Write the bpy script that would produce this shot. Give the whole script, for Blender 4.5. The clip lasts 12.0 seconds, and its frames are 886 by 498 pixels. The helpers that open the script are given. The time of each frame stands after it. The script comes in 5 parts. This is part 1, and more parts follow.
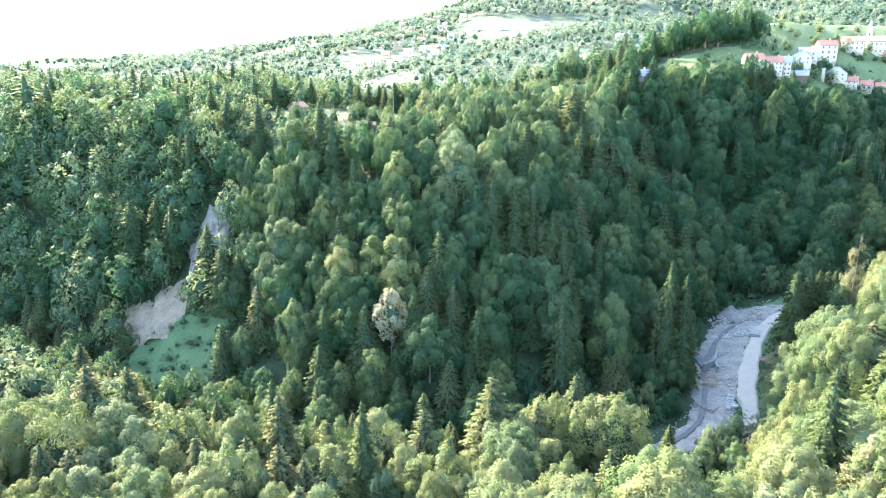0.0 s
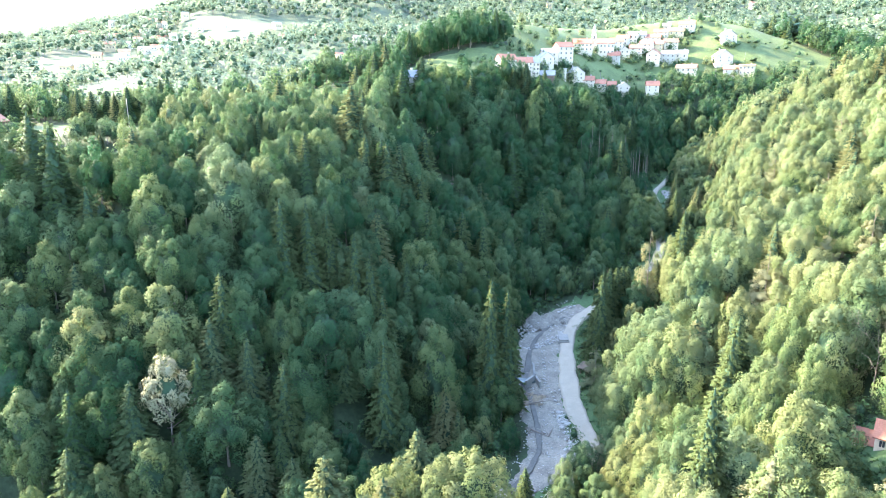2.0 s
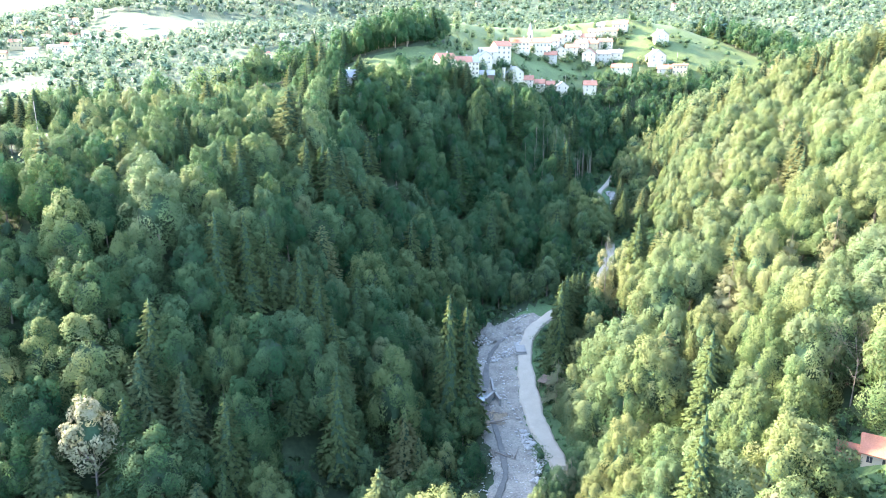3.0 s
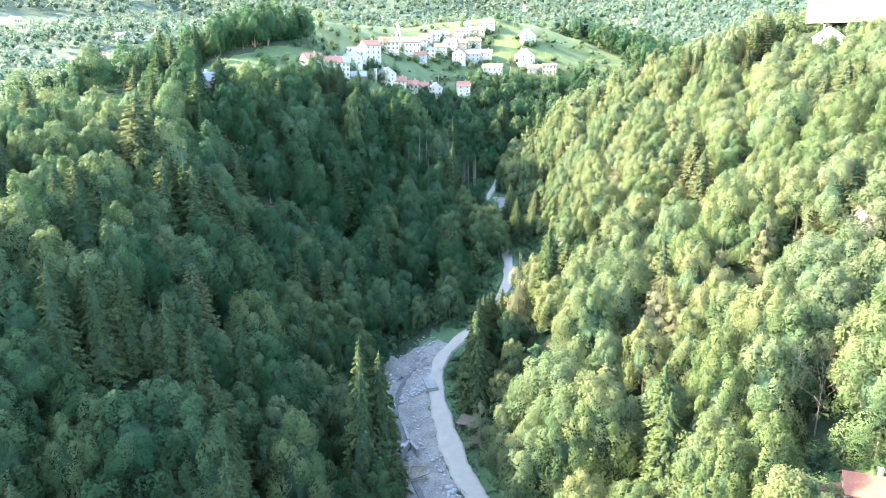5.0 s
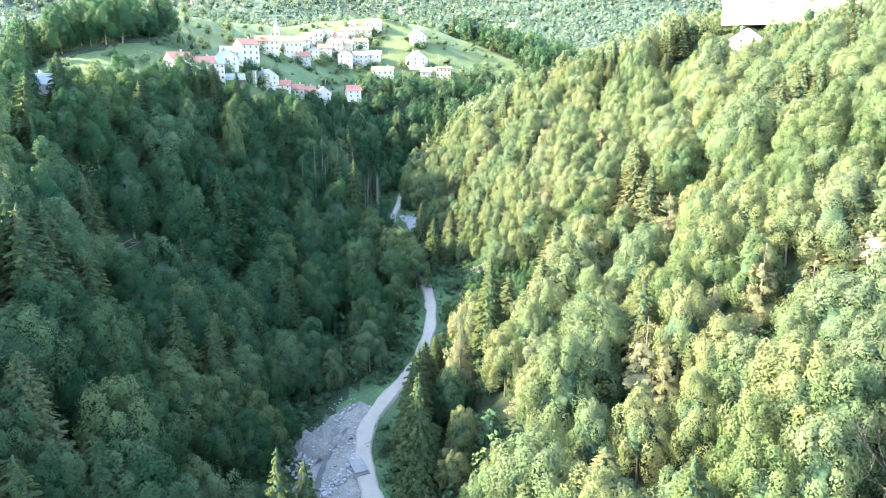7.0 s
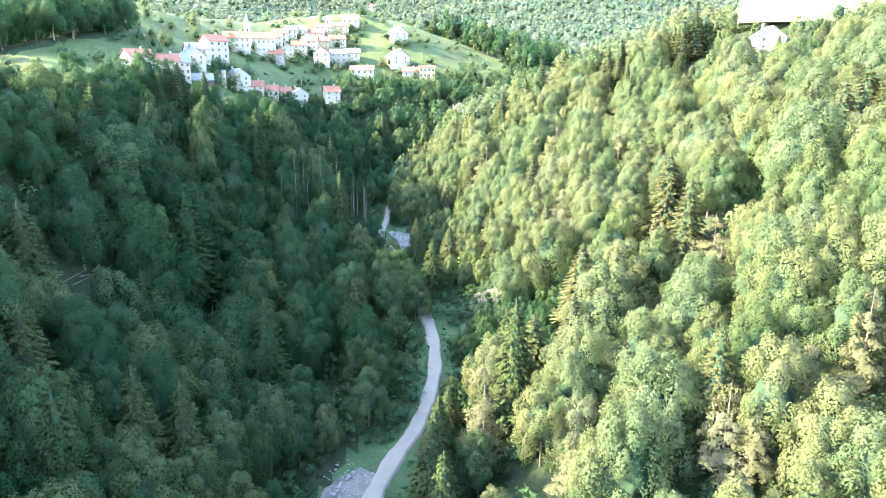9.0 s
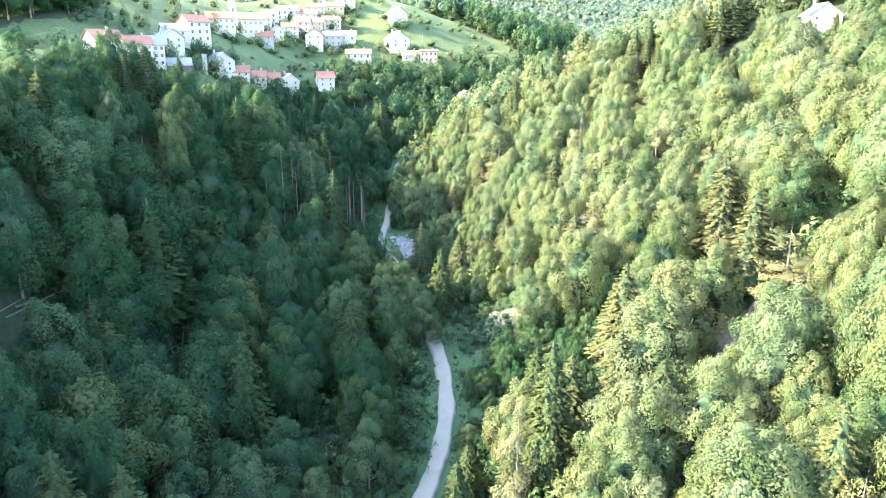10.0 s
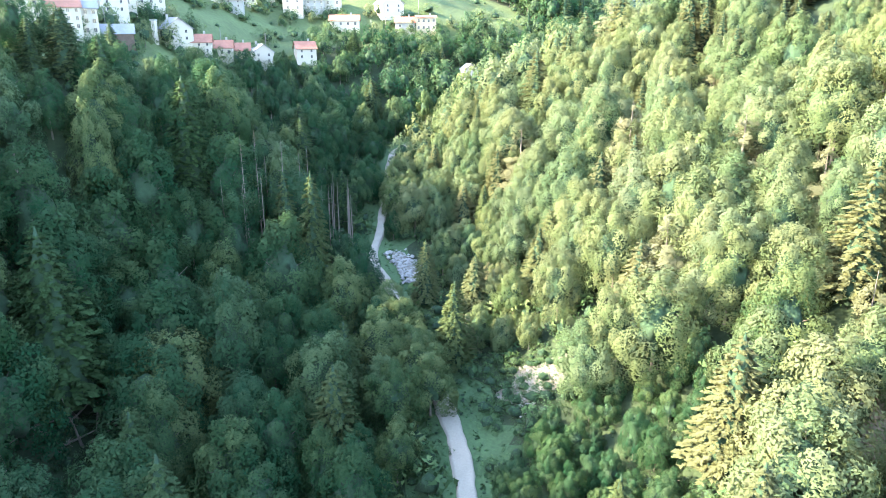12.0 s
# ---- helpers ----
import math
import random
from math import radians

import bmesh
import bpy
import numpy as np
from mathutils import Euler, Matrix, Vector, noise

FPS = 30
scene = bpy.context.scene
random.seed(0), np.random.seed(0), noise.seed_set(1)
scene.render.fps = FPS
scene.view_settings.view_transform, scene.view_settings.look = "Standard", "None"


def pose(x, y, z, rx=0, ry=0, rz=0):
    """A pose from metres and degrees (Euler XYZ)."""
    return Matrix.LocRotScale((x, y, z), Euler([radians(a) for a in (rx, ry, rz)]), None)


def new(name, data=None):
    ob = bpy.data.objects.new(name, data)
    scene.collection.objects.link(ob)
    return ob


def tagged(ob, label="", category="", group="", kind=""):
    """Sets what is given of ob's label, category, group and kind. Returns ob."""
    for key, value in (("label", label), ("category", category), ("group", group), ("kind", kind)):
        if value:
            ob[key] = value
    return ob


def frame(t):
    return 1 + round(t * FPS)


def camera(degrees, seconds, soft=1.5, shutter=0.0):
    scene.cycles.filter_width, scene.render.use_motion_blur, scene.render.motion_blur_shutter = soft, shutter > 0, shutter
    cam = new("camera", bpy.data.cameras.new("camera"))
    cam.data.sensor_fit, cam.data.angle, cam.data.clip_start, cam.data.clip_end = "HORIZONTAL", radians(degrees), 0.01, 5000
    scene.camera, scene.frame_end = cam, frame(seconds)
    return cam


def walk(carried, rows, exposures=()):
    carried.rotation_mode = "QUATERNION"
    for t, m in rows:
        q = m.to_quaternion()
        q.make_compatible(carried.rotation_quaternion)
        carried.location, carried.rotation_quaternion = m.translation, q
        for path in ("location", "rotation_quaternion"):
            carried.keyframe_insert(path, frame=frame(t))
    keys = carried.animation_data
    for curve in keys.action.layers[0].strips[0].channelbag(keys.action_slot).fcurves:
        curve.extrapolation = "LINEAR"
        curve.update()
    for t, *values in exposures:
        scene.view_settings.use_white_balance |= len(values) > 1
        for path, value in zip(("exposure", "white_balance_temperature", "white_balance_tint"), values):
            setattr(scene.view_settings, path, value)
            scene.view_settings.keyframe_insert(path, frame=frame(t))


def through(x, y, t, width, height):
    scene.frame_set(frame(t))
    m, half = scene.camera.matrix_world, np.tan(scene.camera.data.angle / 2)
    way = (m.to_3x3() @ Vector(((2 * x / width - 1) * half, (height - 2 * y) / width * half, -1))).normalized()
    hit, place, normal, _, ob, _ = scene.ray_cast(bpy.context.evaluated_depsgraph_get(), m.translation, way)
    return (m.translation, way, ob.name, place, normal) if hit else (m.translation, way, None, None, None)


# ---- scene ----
cam = camera(65.3, 12.0, soft=0.95)
# seconds, x, y, z, yaw (to the left), pitch (up), roll
FLIGHT = [
    (0, 0.00, -0.00, 85.84, 0.008, -14.944, 0.201),
    (0.5, -2.64, 5.88, 85.47, -4.418, -14.851, 0.338),
    (1, -4.72, 12.37, 85.30, -10.240, -14.800, 0.257),
    (1.1, -5.07, 13.95, 85.30, -11.419, -14.804, 0.205),
    (1.2, -5.72, 16.86, 85.31, -12.598, -14.809, 0.154),
    (1.3, -6.43, 20.02, 85.32, -17.651, -14.813, 0.102),
    (1.4, -7.11, 23.05, 85.33, -18.156, -14.818, 0.051),
    (1.5, -7.43, 24.51, 85.33, -18.661, -14.822, -0.001),
    (2, -8.34, 30.98, 84.97, -21.443, -14.691, -0.054),
    (2.5, -8.51, 37.41, 85.02, -24.219, -14.731, -0.037),
    (3, -8.25, 43.93, 85.00, -27.255, -14.737, -0.041),
    (3.5, -7.46, 50.11, 85.03, -30.337, -14.729, -0.105),
    (5.5, -0.94, 75.81, 85.19, -40.173, -14.732, -0.331),
    (6, 1.47, 81.36, 85.24, -40.570, -14.722, -0.248),
    (6.5, 4.12, 87.29, 85.16, -42.632, -14.680, -0.263),
    (6.6, 5.62, 90.14, 85.05, -43.104, -14.637, -0.229),
    (6.7, 7.23, 93.22, 84.94, -43.576, -14.595, -0.196),
    (6.8, 8.89, 96.38, 84.82, -48.565, -14.552, -0.163),
    (6.9, 10.50, 99.46, 84.71, -48.970, -14.510, -0.130),
    (7, 12.00, 102.31, 84.60, -49.374, -14.467, -0.096),
    (9, 26.20, 125.96, 85.14, -52.029, -14.575, 0.075),
    (9.5, 36.25, 136.09, 85.12, -52.190, -15.184, 0.040),
    (10, 45.67, 145.12, 84.89, -52.273, -15.787, 0.014),
    (10.5, 54.56, 153.64, 84.67, -52.386, -16.377, 0.015),
    (11, 62.99, 161.74, 84.65, -52.627, -17.016, 0.123),
    (11.5, 70.75, 169.17, 84.42, -52.962, -17.608, 0.143),
    (12, 77.93, 175.48, 83.99, -53.115, -18.127, 0.084),
]
walk(cam, [(t, pose(x, y, z, 0, 0, yaw) @ pose(0, 0, 0, 90 + pitch) @ pose(0, 0, 0, 0, 0, roll)) for t, x, y, z, yaw, pitch, roll in FLIGHT],
     exposures=[(0, 4.55), (3.5, 4.5), (6, 4.47), (9, 4.42), (12, 4.48)])

# ---- world, sun, exposure ----
SUN_AZ, SUN_EL = radians(-45), radians(29.5)  # azimuth clockwise from +y
world = bpy.data.worlds.new("sky")
scene.world = world
world.use_nodes = True
sky = world.node_tree.nodes.new("ShaderNodeTexSky")
sky.sky_type, sky.sun_disc, sky.sun_elevation, sky.sun_rotation = "NISHITA", False, SUN_EL, SUN_AZ
sky.dust_density, sky.ozone_density, sky.altitude = 1.3, 0.8, 600
world.node_tree.links.new(sky.outputs[0], world.node_tree.nodes["Background"].inputs[0])
world.node_tree.nodes["Background"].inputs[1].default_value = 0.128
sun = new("sun", bpy.data.lights.new("sun", "SUN"))
sun.data.energy, sun.data.angle, sun.data.color = 2.6, radians(2.0), (1.0, 0.84, 0.62)
sun_way = Vector((math.sin(SUN_AZ) * math.cos(SUN_EL), math.cos(SUN_AZ) * math.cos(SUN_EL), math.sin(SUN_EL)))
sun.matrix_world = Matrix.Translation((0, 0, 400)) @ sun_way.to_track_quat("Z", "Y").to_matrix().to_4x4()

# ---- materials ----
def material(name, base, rough=0.8, bump=0.0, bump_size=0.5, spread=0.25, size=1.0, fine=6.0, spec=0.25):
    """Painted, mineral or earthen surface: two scales of noise in the colour, and relief. Sizes in metres."""
    m = bpy.data.materials.new(name)
    m.use_nodes = True
    nt = m.node_tree
    out = nt.nodes["Principled BSDF"]
    out.inputs["Roughness"].default_value = rough
    out.inputs["Specular IOR Level"].default_value = spec
    geo = nt.nodes.new("ShaderNodeNewGeometry")
    coarse, small = nt.nodes.new("ShaderNodeTexNoise"), nt.nodes.new("ShaderNodeTexNoise")
    coarse.inputs["Scale"].default_value, small.inputs["Scale"].default_value = 1 / size, fine / size
    coarse.inputs["Detail"].default_value, small.inputs["Detail"].default_value = 4, 3
    add = nt.nodes.new("ShaderNodeMath")
    add.operation = "ADD"
    ramp = nt.nodes.new("ShaderNodeValToRGB")
    ramp.color_ramp.elements[0].position, ramp.color_ramp.elements[1].position = 0.32, 0.68
    for k, e in ((1 - spread, 0), (1 + spread, 1)):
        ramp.color_ramp.elements[e].color = (*[min(1, c * k) for c in base], 1)
    half = nt.nodes.new("ShaderNodeMath")
    half.operation = "MULTIPLY"
    half.inputs[1].default_value = 0.5
    for n in (coarse, small):
        nt.links.new(geo.outputs["Position"], n.inputs["Vector"])
    nt.links.new(coarse.outputs[0], add.inputs[0])
    nt.links.new(small.outputs[0], add.inputs[1])
    nt.links.new(add.outputs[0], half.inputs[0])
    nt.links.new(half.outputs[0], ramp.inputs[0])
    nt.links.new(ramp.outputs[0], out.inputs["Base Color"])
    if bump:
        b = nt.nodes.new("ShaderNodeBump")
        b.inputs["Strength"].default_value, b.inputs["Distance"].default_value = 0.8, bump
        nt.links.new(half.outputs[0], b.inputs["Height"])
        nt.links.new(b.outputs[0], out.inputs["Normal"])
    return m


def foliage(name, dark, mid, light, through=0.3, hues=0.1):
    """Leaves: every leaf has its own shade, every clump and every tree its own tint and a hue of its own."""
    m = bpy.data.materials.new(name)
    m.use_nodes = True
    nt = m.node_tree
    out = nt.nodes["Principled BSDF"]
    out.inputs["Roughness"].default_value, out.inputs["Specular IOR Level"].default_value = 0.65, 0.06
    geo, tint, info = nt.nodes.new("ShaderNodeNewGeometry"), nt.nodes.new("ShaderNodeAttribute"), nt.nodes.new("ShaderNodeObjectInfo")
    clump = nt.nodes.new("ShaderNodeAttribute")
    tint.attribute_name, clump.attribute_name = "tint", "clump"

    def sums(op, a, b, c=None):
        n = nt.nodes.new("ShaderNodeMath")
        n.operation = op
        for k, v in enumerate((a, b, c)):
            if isinstance(v, (int, float)):
                n.inputs[k].default_value = v
            elif v is not None:
                nt.links.new(v, n.inputs[k])
        return n.outputs[0]

    # the tree tint carries the painted difference between shaded and sunlit slope
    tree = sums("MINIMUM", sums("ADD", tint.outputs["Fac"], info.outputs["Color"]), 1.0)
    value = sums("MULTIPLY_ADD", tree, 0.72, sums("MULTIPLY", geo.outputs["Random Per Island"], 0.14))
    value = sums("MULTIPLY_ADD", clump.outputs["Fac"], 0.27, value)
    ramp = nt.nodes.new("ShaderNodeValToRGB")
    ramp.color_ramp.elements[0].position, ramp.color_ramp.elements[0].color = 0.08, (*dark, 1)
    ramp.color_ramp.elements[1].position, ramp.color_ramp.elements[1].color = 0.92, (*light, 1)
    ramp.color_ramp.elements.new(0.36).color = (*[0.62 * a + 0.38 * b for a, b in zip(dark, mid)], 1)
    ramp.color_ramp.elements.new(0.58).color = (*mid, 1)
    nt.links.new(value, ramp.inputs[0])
    # some trees lean to yellow, some to blue-green
    dice = nt.nodes.new("ShaderNodeTexWhiteNoise")
    dice.noise_dimensions = "1D"
    nt.links.new(sums("MULTIPLY", tree, 97.3), dice.inputs["W"])
    shift = nt.nodes.new("ShaderNodeMix")
    shift.data_type = "RGBA"
    shift.inputs[6].default_value = (1 - hues, 1 - 0.25 * hues, 1 + 0.9 * hues, 1)
    shift.inputs[7].default_value = (1 + hues, 1 + 0.25 * hues, 1 - 0.7 * hues, 1)
    nt.links.new(dice.outputs["Value"], shift.inputs[0])
    tone = nt.nodes.new("ShaderNodeMix")
    tone.data_type, tone.blend_type = "RGBA", "MULTIPLY"
    tone.inputs[0].default_value = 1.0
    nt.links.new(ramp.outputs[0], tone.inputs[6])
    nt.links.new(shift.outputs[2], tone.inputs[7])
    nt.links.new(tone.outputs[2], out.inputs["Base Color"])
    glow = nt.nodes.new("ShaderNodeBsdfTranslucent")
    both = nt.nodes.new("ShaderNodeMixShader")
    both.inputs[0].default_value = through
    nt.links.new(tone.outputs[2], glow.inputs["Color"])
    nt.links.new(out.outputs[0], both.inputs[1])
    nt.links.new(glow.outputs[0], both.inputs[2])
    nt.links.new(both.outputs[0], nt.nodes["Material Output"].inputs["Surface"])
    return m


# ramp's dark end matched to leaves in shade, light end to leaves in sun
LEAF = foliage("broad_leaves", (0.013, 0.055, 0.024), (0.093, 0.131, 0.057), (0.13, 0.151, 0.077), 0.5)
NEEDLE = foliage("spruce_needles", (0.027, 0.074, 0.027), (0.088, 0.112, 0.048), (0.13, 0.137, 0.068), 0.45, 0.05)
LARCH = foliage("larch_needles", (0.105, 0.118, 0.062), (0.132, 0.14, 0.078), (0.16, 0.163, 0.096), 0.45, 0.05)
PALE = foliage("pale_leaves", (0.125, 0.132, 0.075), (0.19, 0.19, 0.122), (0.25, 0.24, 0.165), 0.3, 0.05)
# haze put into the colour: paler and bluer than the near leaves
FAR_LEAF = foliage("hazed_leaves", (0.066, 0.102, 0.07), (0.088, 0.125, 0.085), (0.115, 0.147, 0.096), 0.4)
SHRUB = foliage("shrub_leaves", (0.034, 0.072, 0.03), (0.06, 0.102, 0.04), (0.105, 0.14, 0.055))
GRASSY = foliage("grass_blades", (0.04, 0.085, 0.035), (0.06, 0.11, 0.042), (0.09, 0.135, 0.055))
# twigs and inner leaves, darkened to paint shade into the crown's gaps
SHADED_TWIGS = material("shaded_twigs", (0.022, 0.044, 0.022), 0.95, spread=0.4, size=0.7)
BARK = material("bark", (0.13, 0.11, 0.09), 0.9, 0.02, spread=0.35, size=0.6)
DEADWOOD = material("bleached_wood", (0.135, 0.112, 0.092), 0.85, 0.01, spread=0.3, size=0.8)
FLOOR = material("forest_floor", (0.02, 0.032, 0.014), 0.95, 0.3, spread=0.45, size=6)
# distant floor and meadow lean to the same haze blue
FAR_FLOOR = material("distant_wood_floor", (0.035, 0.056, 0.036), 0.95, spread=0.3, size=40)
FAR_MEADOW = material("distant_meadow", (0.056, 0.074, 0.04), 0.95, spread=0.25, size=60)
MEADOW = material("meadow_grass", (0.062, 0.084, 0.031), 0.9, 0.15, spread=0.3, size=14, fine=12)
# rough grass, its colour also darkened for tree shade
DARK_MEADOW = material("shaded_rough_grass", (0.045, 0.08, 0.032), 0.9, 0.2, spread=0.35, size=6, fine=10)
GRAVEL = material("river_gravel", (0.135, 0.124, 0.104), 0.95, 0.15, spread=0.5, size=3.5, fine=9)
ROAD = material("gravel_road", (0.215, 0.192, 0.152), 0.95, 0.04, spread=0.14, size=2.5, fine=10)
STONE = material("boulder_stone", (0.24, 0.232, 0.215), 0.85, 0.08, spread=0.25, size=1.2)
CLIFF = material("cliff_rock", (0.14, 0.126, 0.104), 0.9, 0.4, spread=0.4, size=4, fine=5)
EARTH = material("bare_earth", (0.16, 0.128, 0.088), 0.95, 0.25, spread=0.3, size=3, fine=6)
DEBRIS = material("flood_mud", (0.075, 0.062, 0.05), 0.95, 0.3, spread=0.45, size=1.5, fine=6)
CONCRETE = material("concrete", (0.16, 0.155, 0.142), 0.85, 0.02, spread=0.2, size=2)
PLASTER = material("white_plaster", (0.36, 0.32, 0.26), 0.85, 0.01, spread=0.06, size=3)
CREAM = material("cream_plaster", (0.31, 0.255, 0.165), 0.85, 0.01, spread=0.08, size=3)
OCHRE = material("grey_plaster", (0.25, 0.24, 0.215), 0.85, 0.01, spread=0.1, size=3)
TILES = material("red_roof_tiles", (0.21, 0.095, 0.066), 0.85, 0.06, spread=0.25, size=1.6, fine=7)
SLATE = material("grey_roof_sheets", (0.17, 0.175, 0.185), 0.6, 0.03, spread=0.2, size=2)
PLANK = material("weathered_planks", (0.1, 0.072, 0.055), 0.85, 0.03, spread=0.35, size=1)
GLASS = material("window_glass", (0.03, 0.035, 0.045), 0.12, spread=0.2, size=2, spec=0.6)
WET_GRAVEL = material("wet_gravel", (0.055, 0.052, 0.045), 0.55, 0.06, spread=0.4, size=1.2, fine=6, spec=0.25)
WATER = material("stream_water", (0.09, 0.11, 0.11), 0.12, 0.05, spread=0.2, size=1.5, spec=0.5)

# ---- lie of the land ----
# valley line: x, y, half width of the flat bottom
VALLEY = np.array([(-357, 240, 25), (-170, 186, 34), (-98, 148, 38), (-50, 126, 34), (0, 120, 29), (40, 135, 24), (70, 161, 14),
                   (88, 190, 14), (117, 210, 11), (150, 231, 12), (187, 262, 17), (226, 306, 11), (258, 330, 9),
                   (295, 322, 8), (340, 298, 9), (450, 262, 12)], float)
AXIS = np.array([0.7302, 0.6832])


def beside(x, y, line):
    """Distance from a line (left of it positive) and the third value of its nearest point."""
    x, y = np.asarray(x, float), np.asarray(y, float)
    best, side, wide = np.full(x.shape, 1e9), np.zeros(x.shape), np.zeros(x.shape)
    for (ax, ay, aw), (bx, by, bw) in zip(line[:-1], line[1:]):
        dx, dy = bx - ax, by - ay
        k = np.clip(((x - ax) * dx + (y - ay) * dy) / (dx * dx + dy * dy), 0, 1)
        d = np.hypot(x - ax - k * dx, y - ay - k * dy)
        near = d < best
        best = np.where(near, d, best)
        side = np.where(near, np.sign(dx * (y - ay) - dy * (x - ax)) * d, side)
        wide = np.where(near, aw + k * (bw - aw), wide)
    return side, wide


def valley(x, y):
    """Distance from the valley line, and the half width of its bottom there."""
    return beside(x, y, VALLEY)


def smooth(a, b, v):
    k = np.clip((v - a) / (b - a), 0, 1)
    return k * k * (3 - 2 * k)


def waves(x, y, size, seed):
    """Smooth hills and hollows of about that size, between -1 and 1."""
    out = 0
    for n in range(5):
        a = seed * 1.7 + n * 2.39
        f = 6.283 / size * (0.6 + 0.25 * n)
        out = out + np.sin(f * (x * math.cos(a) + y * math.sin(a)) + a * 5.1 + seed) / (1 + 0.35 * n)
    return out / 2.4


def bottom(x, y):
    u = (x - 97.75) * AXIS[0] + (y - 195.5) * AXIS[1]
    return np.where(u > -34, 7.65 + 0.175 * u, 1.7 + 0.05 * (np.maximum(u, -260) + 34))


# front edge of the village hill: x, y, share of its full height
HILL = [(-110, 285, 0.1), (40, 322, 0.45), (163, 345, 0.85), (275, 394, 1.0), (331, 371, 1.0), (390, 350, 0.6), (470, 320, 0.1)]


def hill(x, y):
    """Metres behind the front edge of the village hill, and the share of its height."""
    return beside(x, y, HILL)


def ground_z(x, y):
    x, y = np.asarray(x, float), np.asarray(y, float)
    side, wide = valley(x, y)
    low = bottom(x, y)
    u = (x - 97.75) * AXIS[0] + (y - 195.5) * AXIS[1]
    # sunny slope
    r = np.maximum(-side - wide, 0)
    rise = np.interp(r, [0, 13, 36, 51, 68, 110, 160, 220, 400, 900], [0, 11, 24, 34, 45, 68, 86, 98, 118, 150])
    right = low + rise * np.interp(u, [-140, -60, 0], [0.7, 0.8, 1.0])
    # hollow with the bare scar
    right = right - 12 * np.exp(-(((x - 158) / 25) ** 2 + ((y - 172) / 20) ** 2)) * smooth(4, 16, r)
    # extra dip, sunk so that the ground there falls into shade
    right = right - 7 * np.exp(-(((x - 155) / 15) ** 2 + ((y - 208) / 13) ** 2)) * smooth(2, 12, r)
    # shaded slope and the bench above it
    q, share = hill(x, y)
    # the last term lifts the bench to throw more shadow across the valley
    bench = np.clip(60 + 0.22 * (y - 226), 52, 67 + 15 * smooth(70, 160, x)) + 8 * np.exp(-((x - 82) ** 2 + (y - 306) ** 2) / 220) + 2 * waves(x, y, 120, 1.0) + 4 * smooth(40, 95, x) * (1 - smooth(185, 235, x)) * (1 - smooth(-40, -8, q))
    bench = bench + share * np.clip(0.5 * (q - 6), 0, 30) * (1 - smooth(95, 200, q)) * (1 - 0.9 * smooth(40, 85, q) * (1 - smooth(165, 195, x))) + 6 * smooth(290, 340, x) * smooth(-30, 10, q)
    # a wooded terrace widens the valley floor above the riverbed
    l = np.maximum(side - wide, 0)
    l = np.maximum(l - 30 * smooth(5, 32, u) * (1 - smooth(92, 125, u)) * (1 - smooth(45, 95, l)), 0)
    bench = bench - np.clip(0.14 * (l - 135), 0, 26) * (1 - smooth(20, 120, x))
    gap = np.maximum(bench - low, 5)
    left = low + gap * np.interp(l, [0, 6, 14, 26, 45, 60, 75, 95], [0, 0.05, 0.16, 0.37, 0.69, 0.88, 0.97, 1.0])
    z = np.where(side > 0, left, right)
    z = z + 0.8 * waves(x, y, 33, 2.0) * smooth(4, 20, np.abs(side) - wide)
    # far hills
    dx, dy = x - 40, y - 120
    far = np.hypot(dx, dy)
    az = np.degrees(np.arctan2(dx, dy))
    tall = np.interp(az, [-180, -60, -28, -16, -6, 4, 20, 60, 95, 130, 180], [0.1, 0.1, 0.12, 0.3, 0.62, 0.9, 1.0, 1.05, 0.9, 0.3, 0.1])
    climb = np.interp(far, [0, 480, 560, 900, 1400, 2400, 5000], [0, 0, 0, 58, 165, 300, 420])
    away = 66 - 18 * (1 - smooth(-20, 10, az)) * (az > -170) + climb * tall + 14 * waves(x, y, 300, 3.0) * smooth(560, 900, far) + 30 * waves(x, y, 900, 5.0) * smooth(800, 1500, far)
    k = smooth(430, 600, far) * np.where(side > 0, 1, smooth(480, 800, far))
    return z * (1 - k) + away * k

# ---- building helpers ----
def part(name, bm, mat, parent, label=""):
    me = bpy.data.meshes.new(name)
    bm.to_mesh(me)
    bm.free()
    me.materials.append(mat)
    ob = new(name, me)
    ob.parent = parent
    return tagged(ob, label)


def box(bm, x0, x1, y0, y1, z0, z1):
    v = [bm.verts.new((x, y, z)) for z in (z0, z1) for x, y in ((x0, y0), (x1, y0), (x1, y1), (x0, y1))]
    for f in ((3, 2, 1, 0), (4, 5, 6, 7), (0, 1, 5, 4), (1, 2, 6, 5), (2, 3, 7, 6), (3, 0, 4, 7)):
        bm.faces.new([v[i] for i in f])


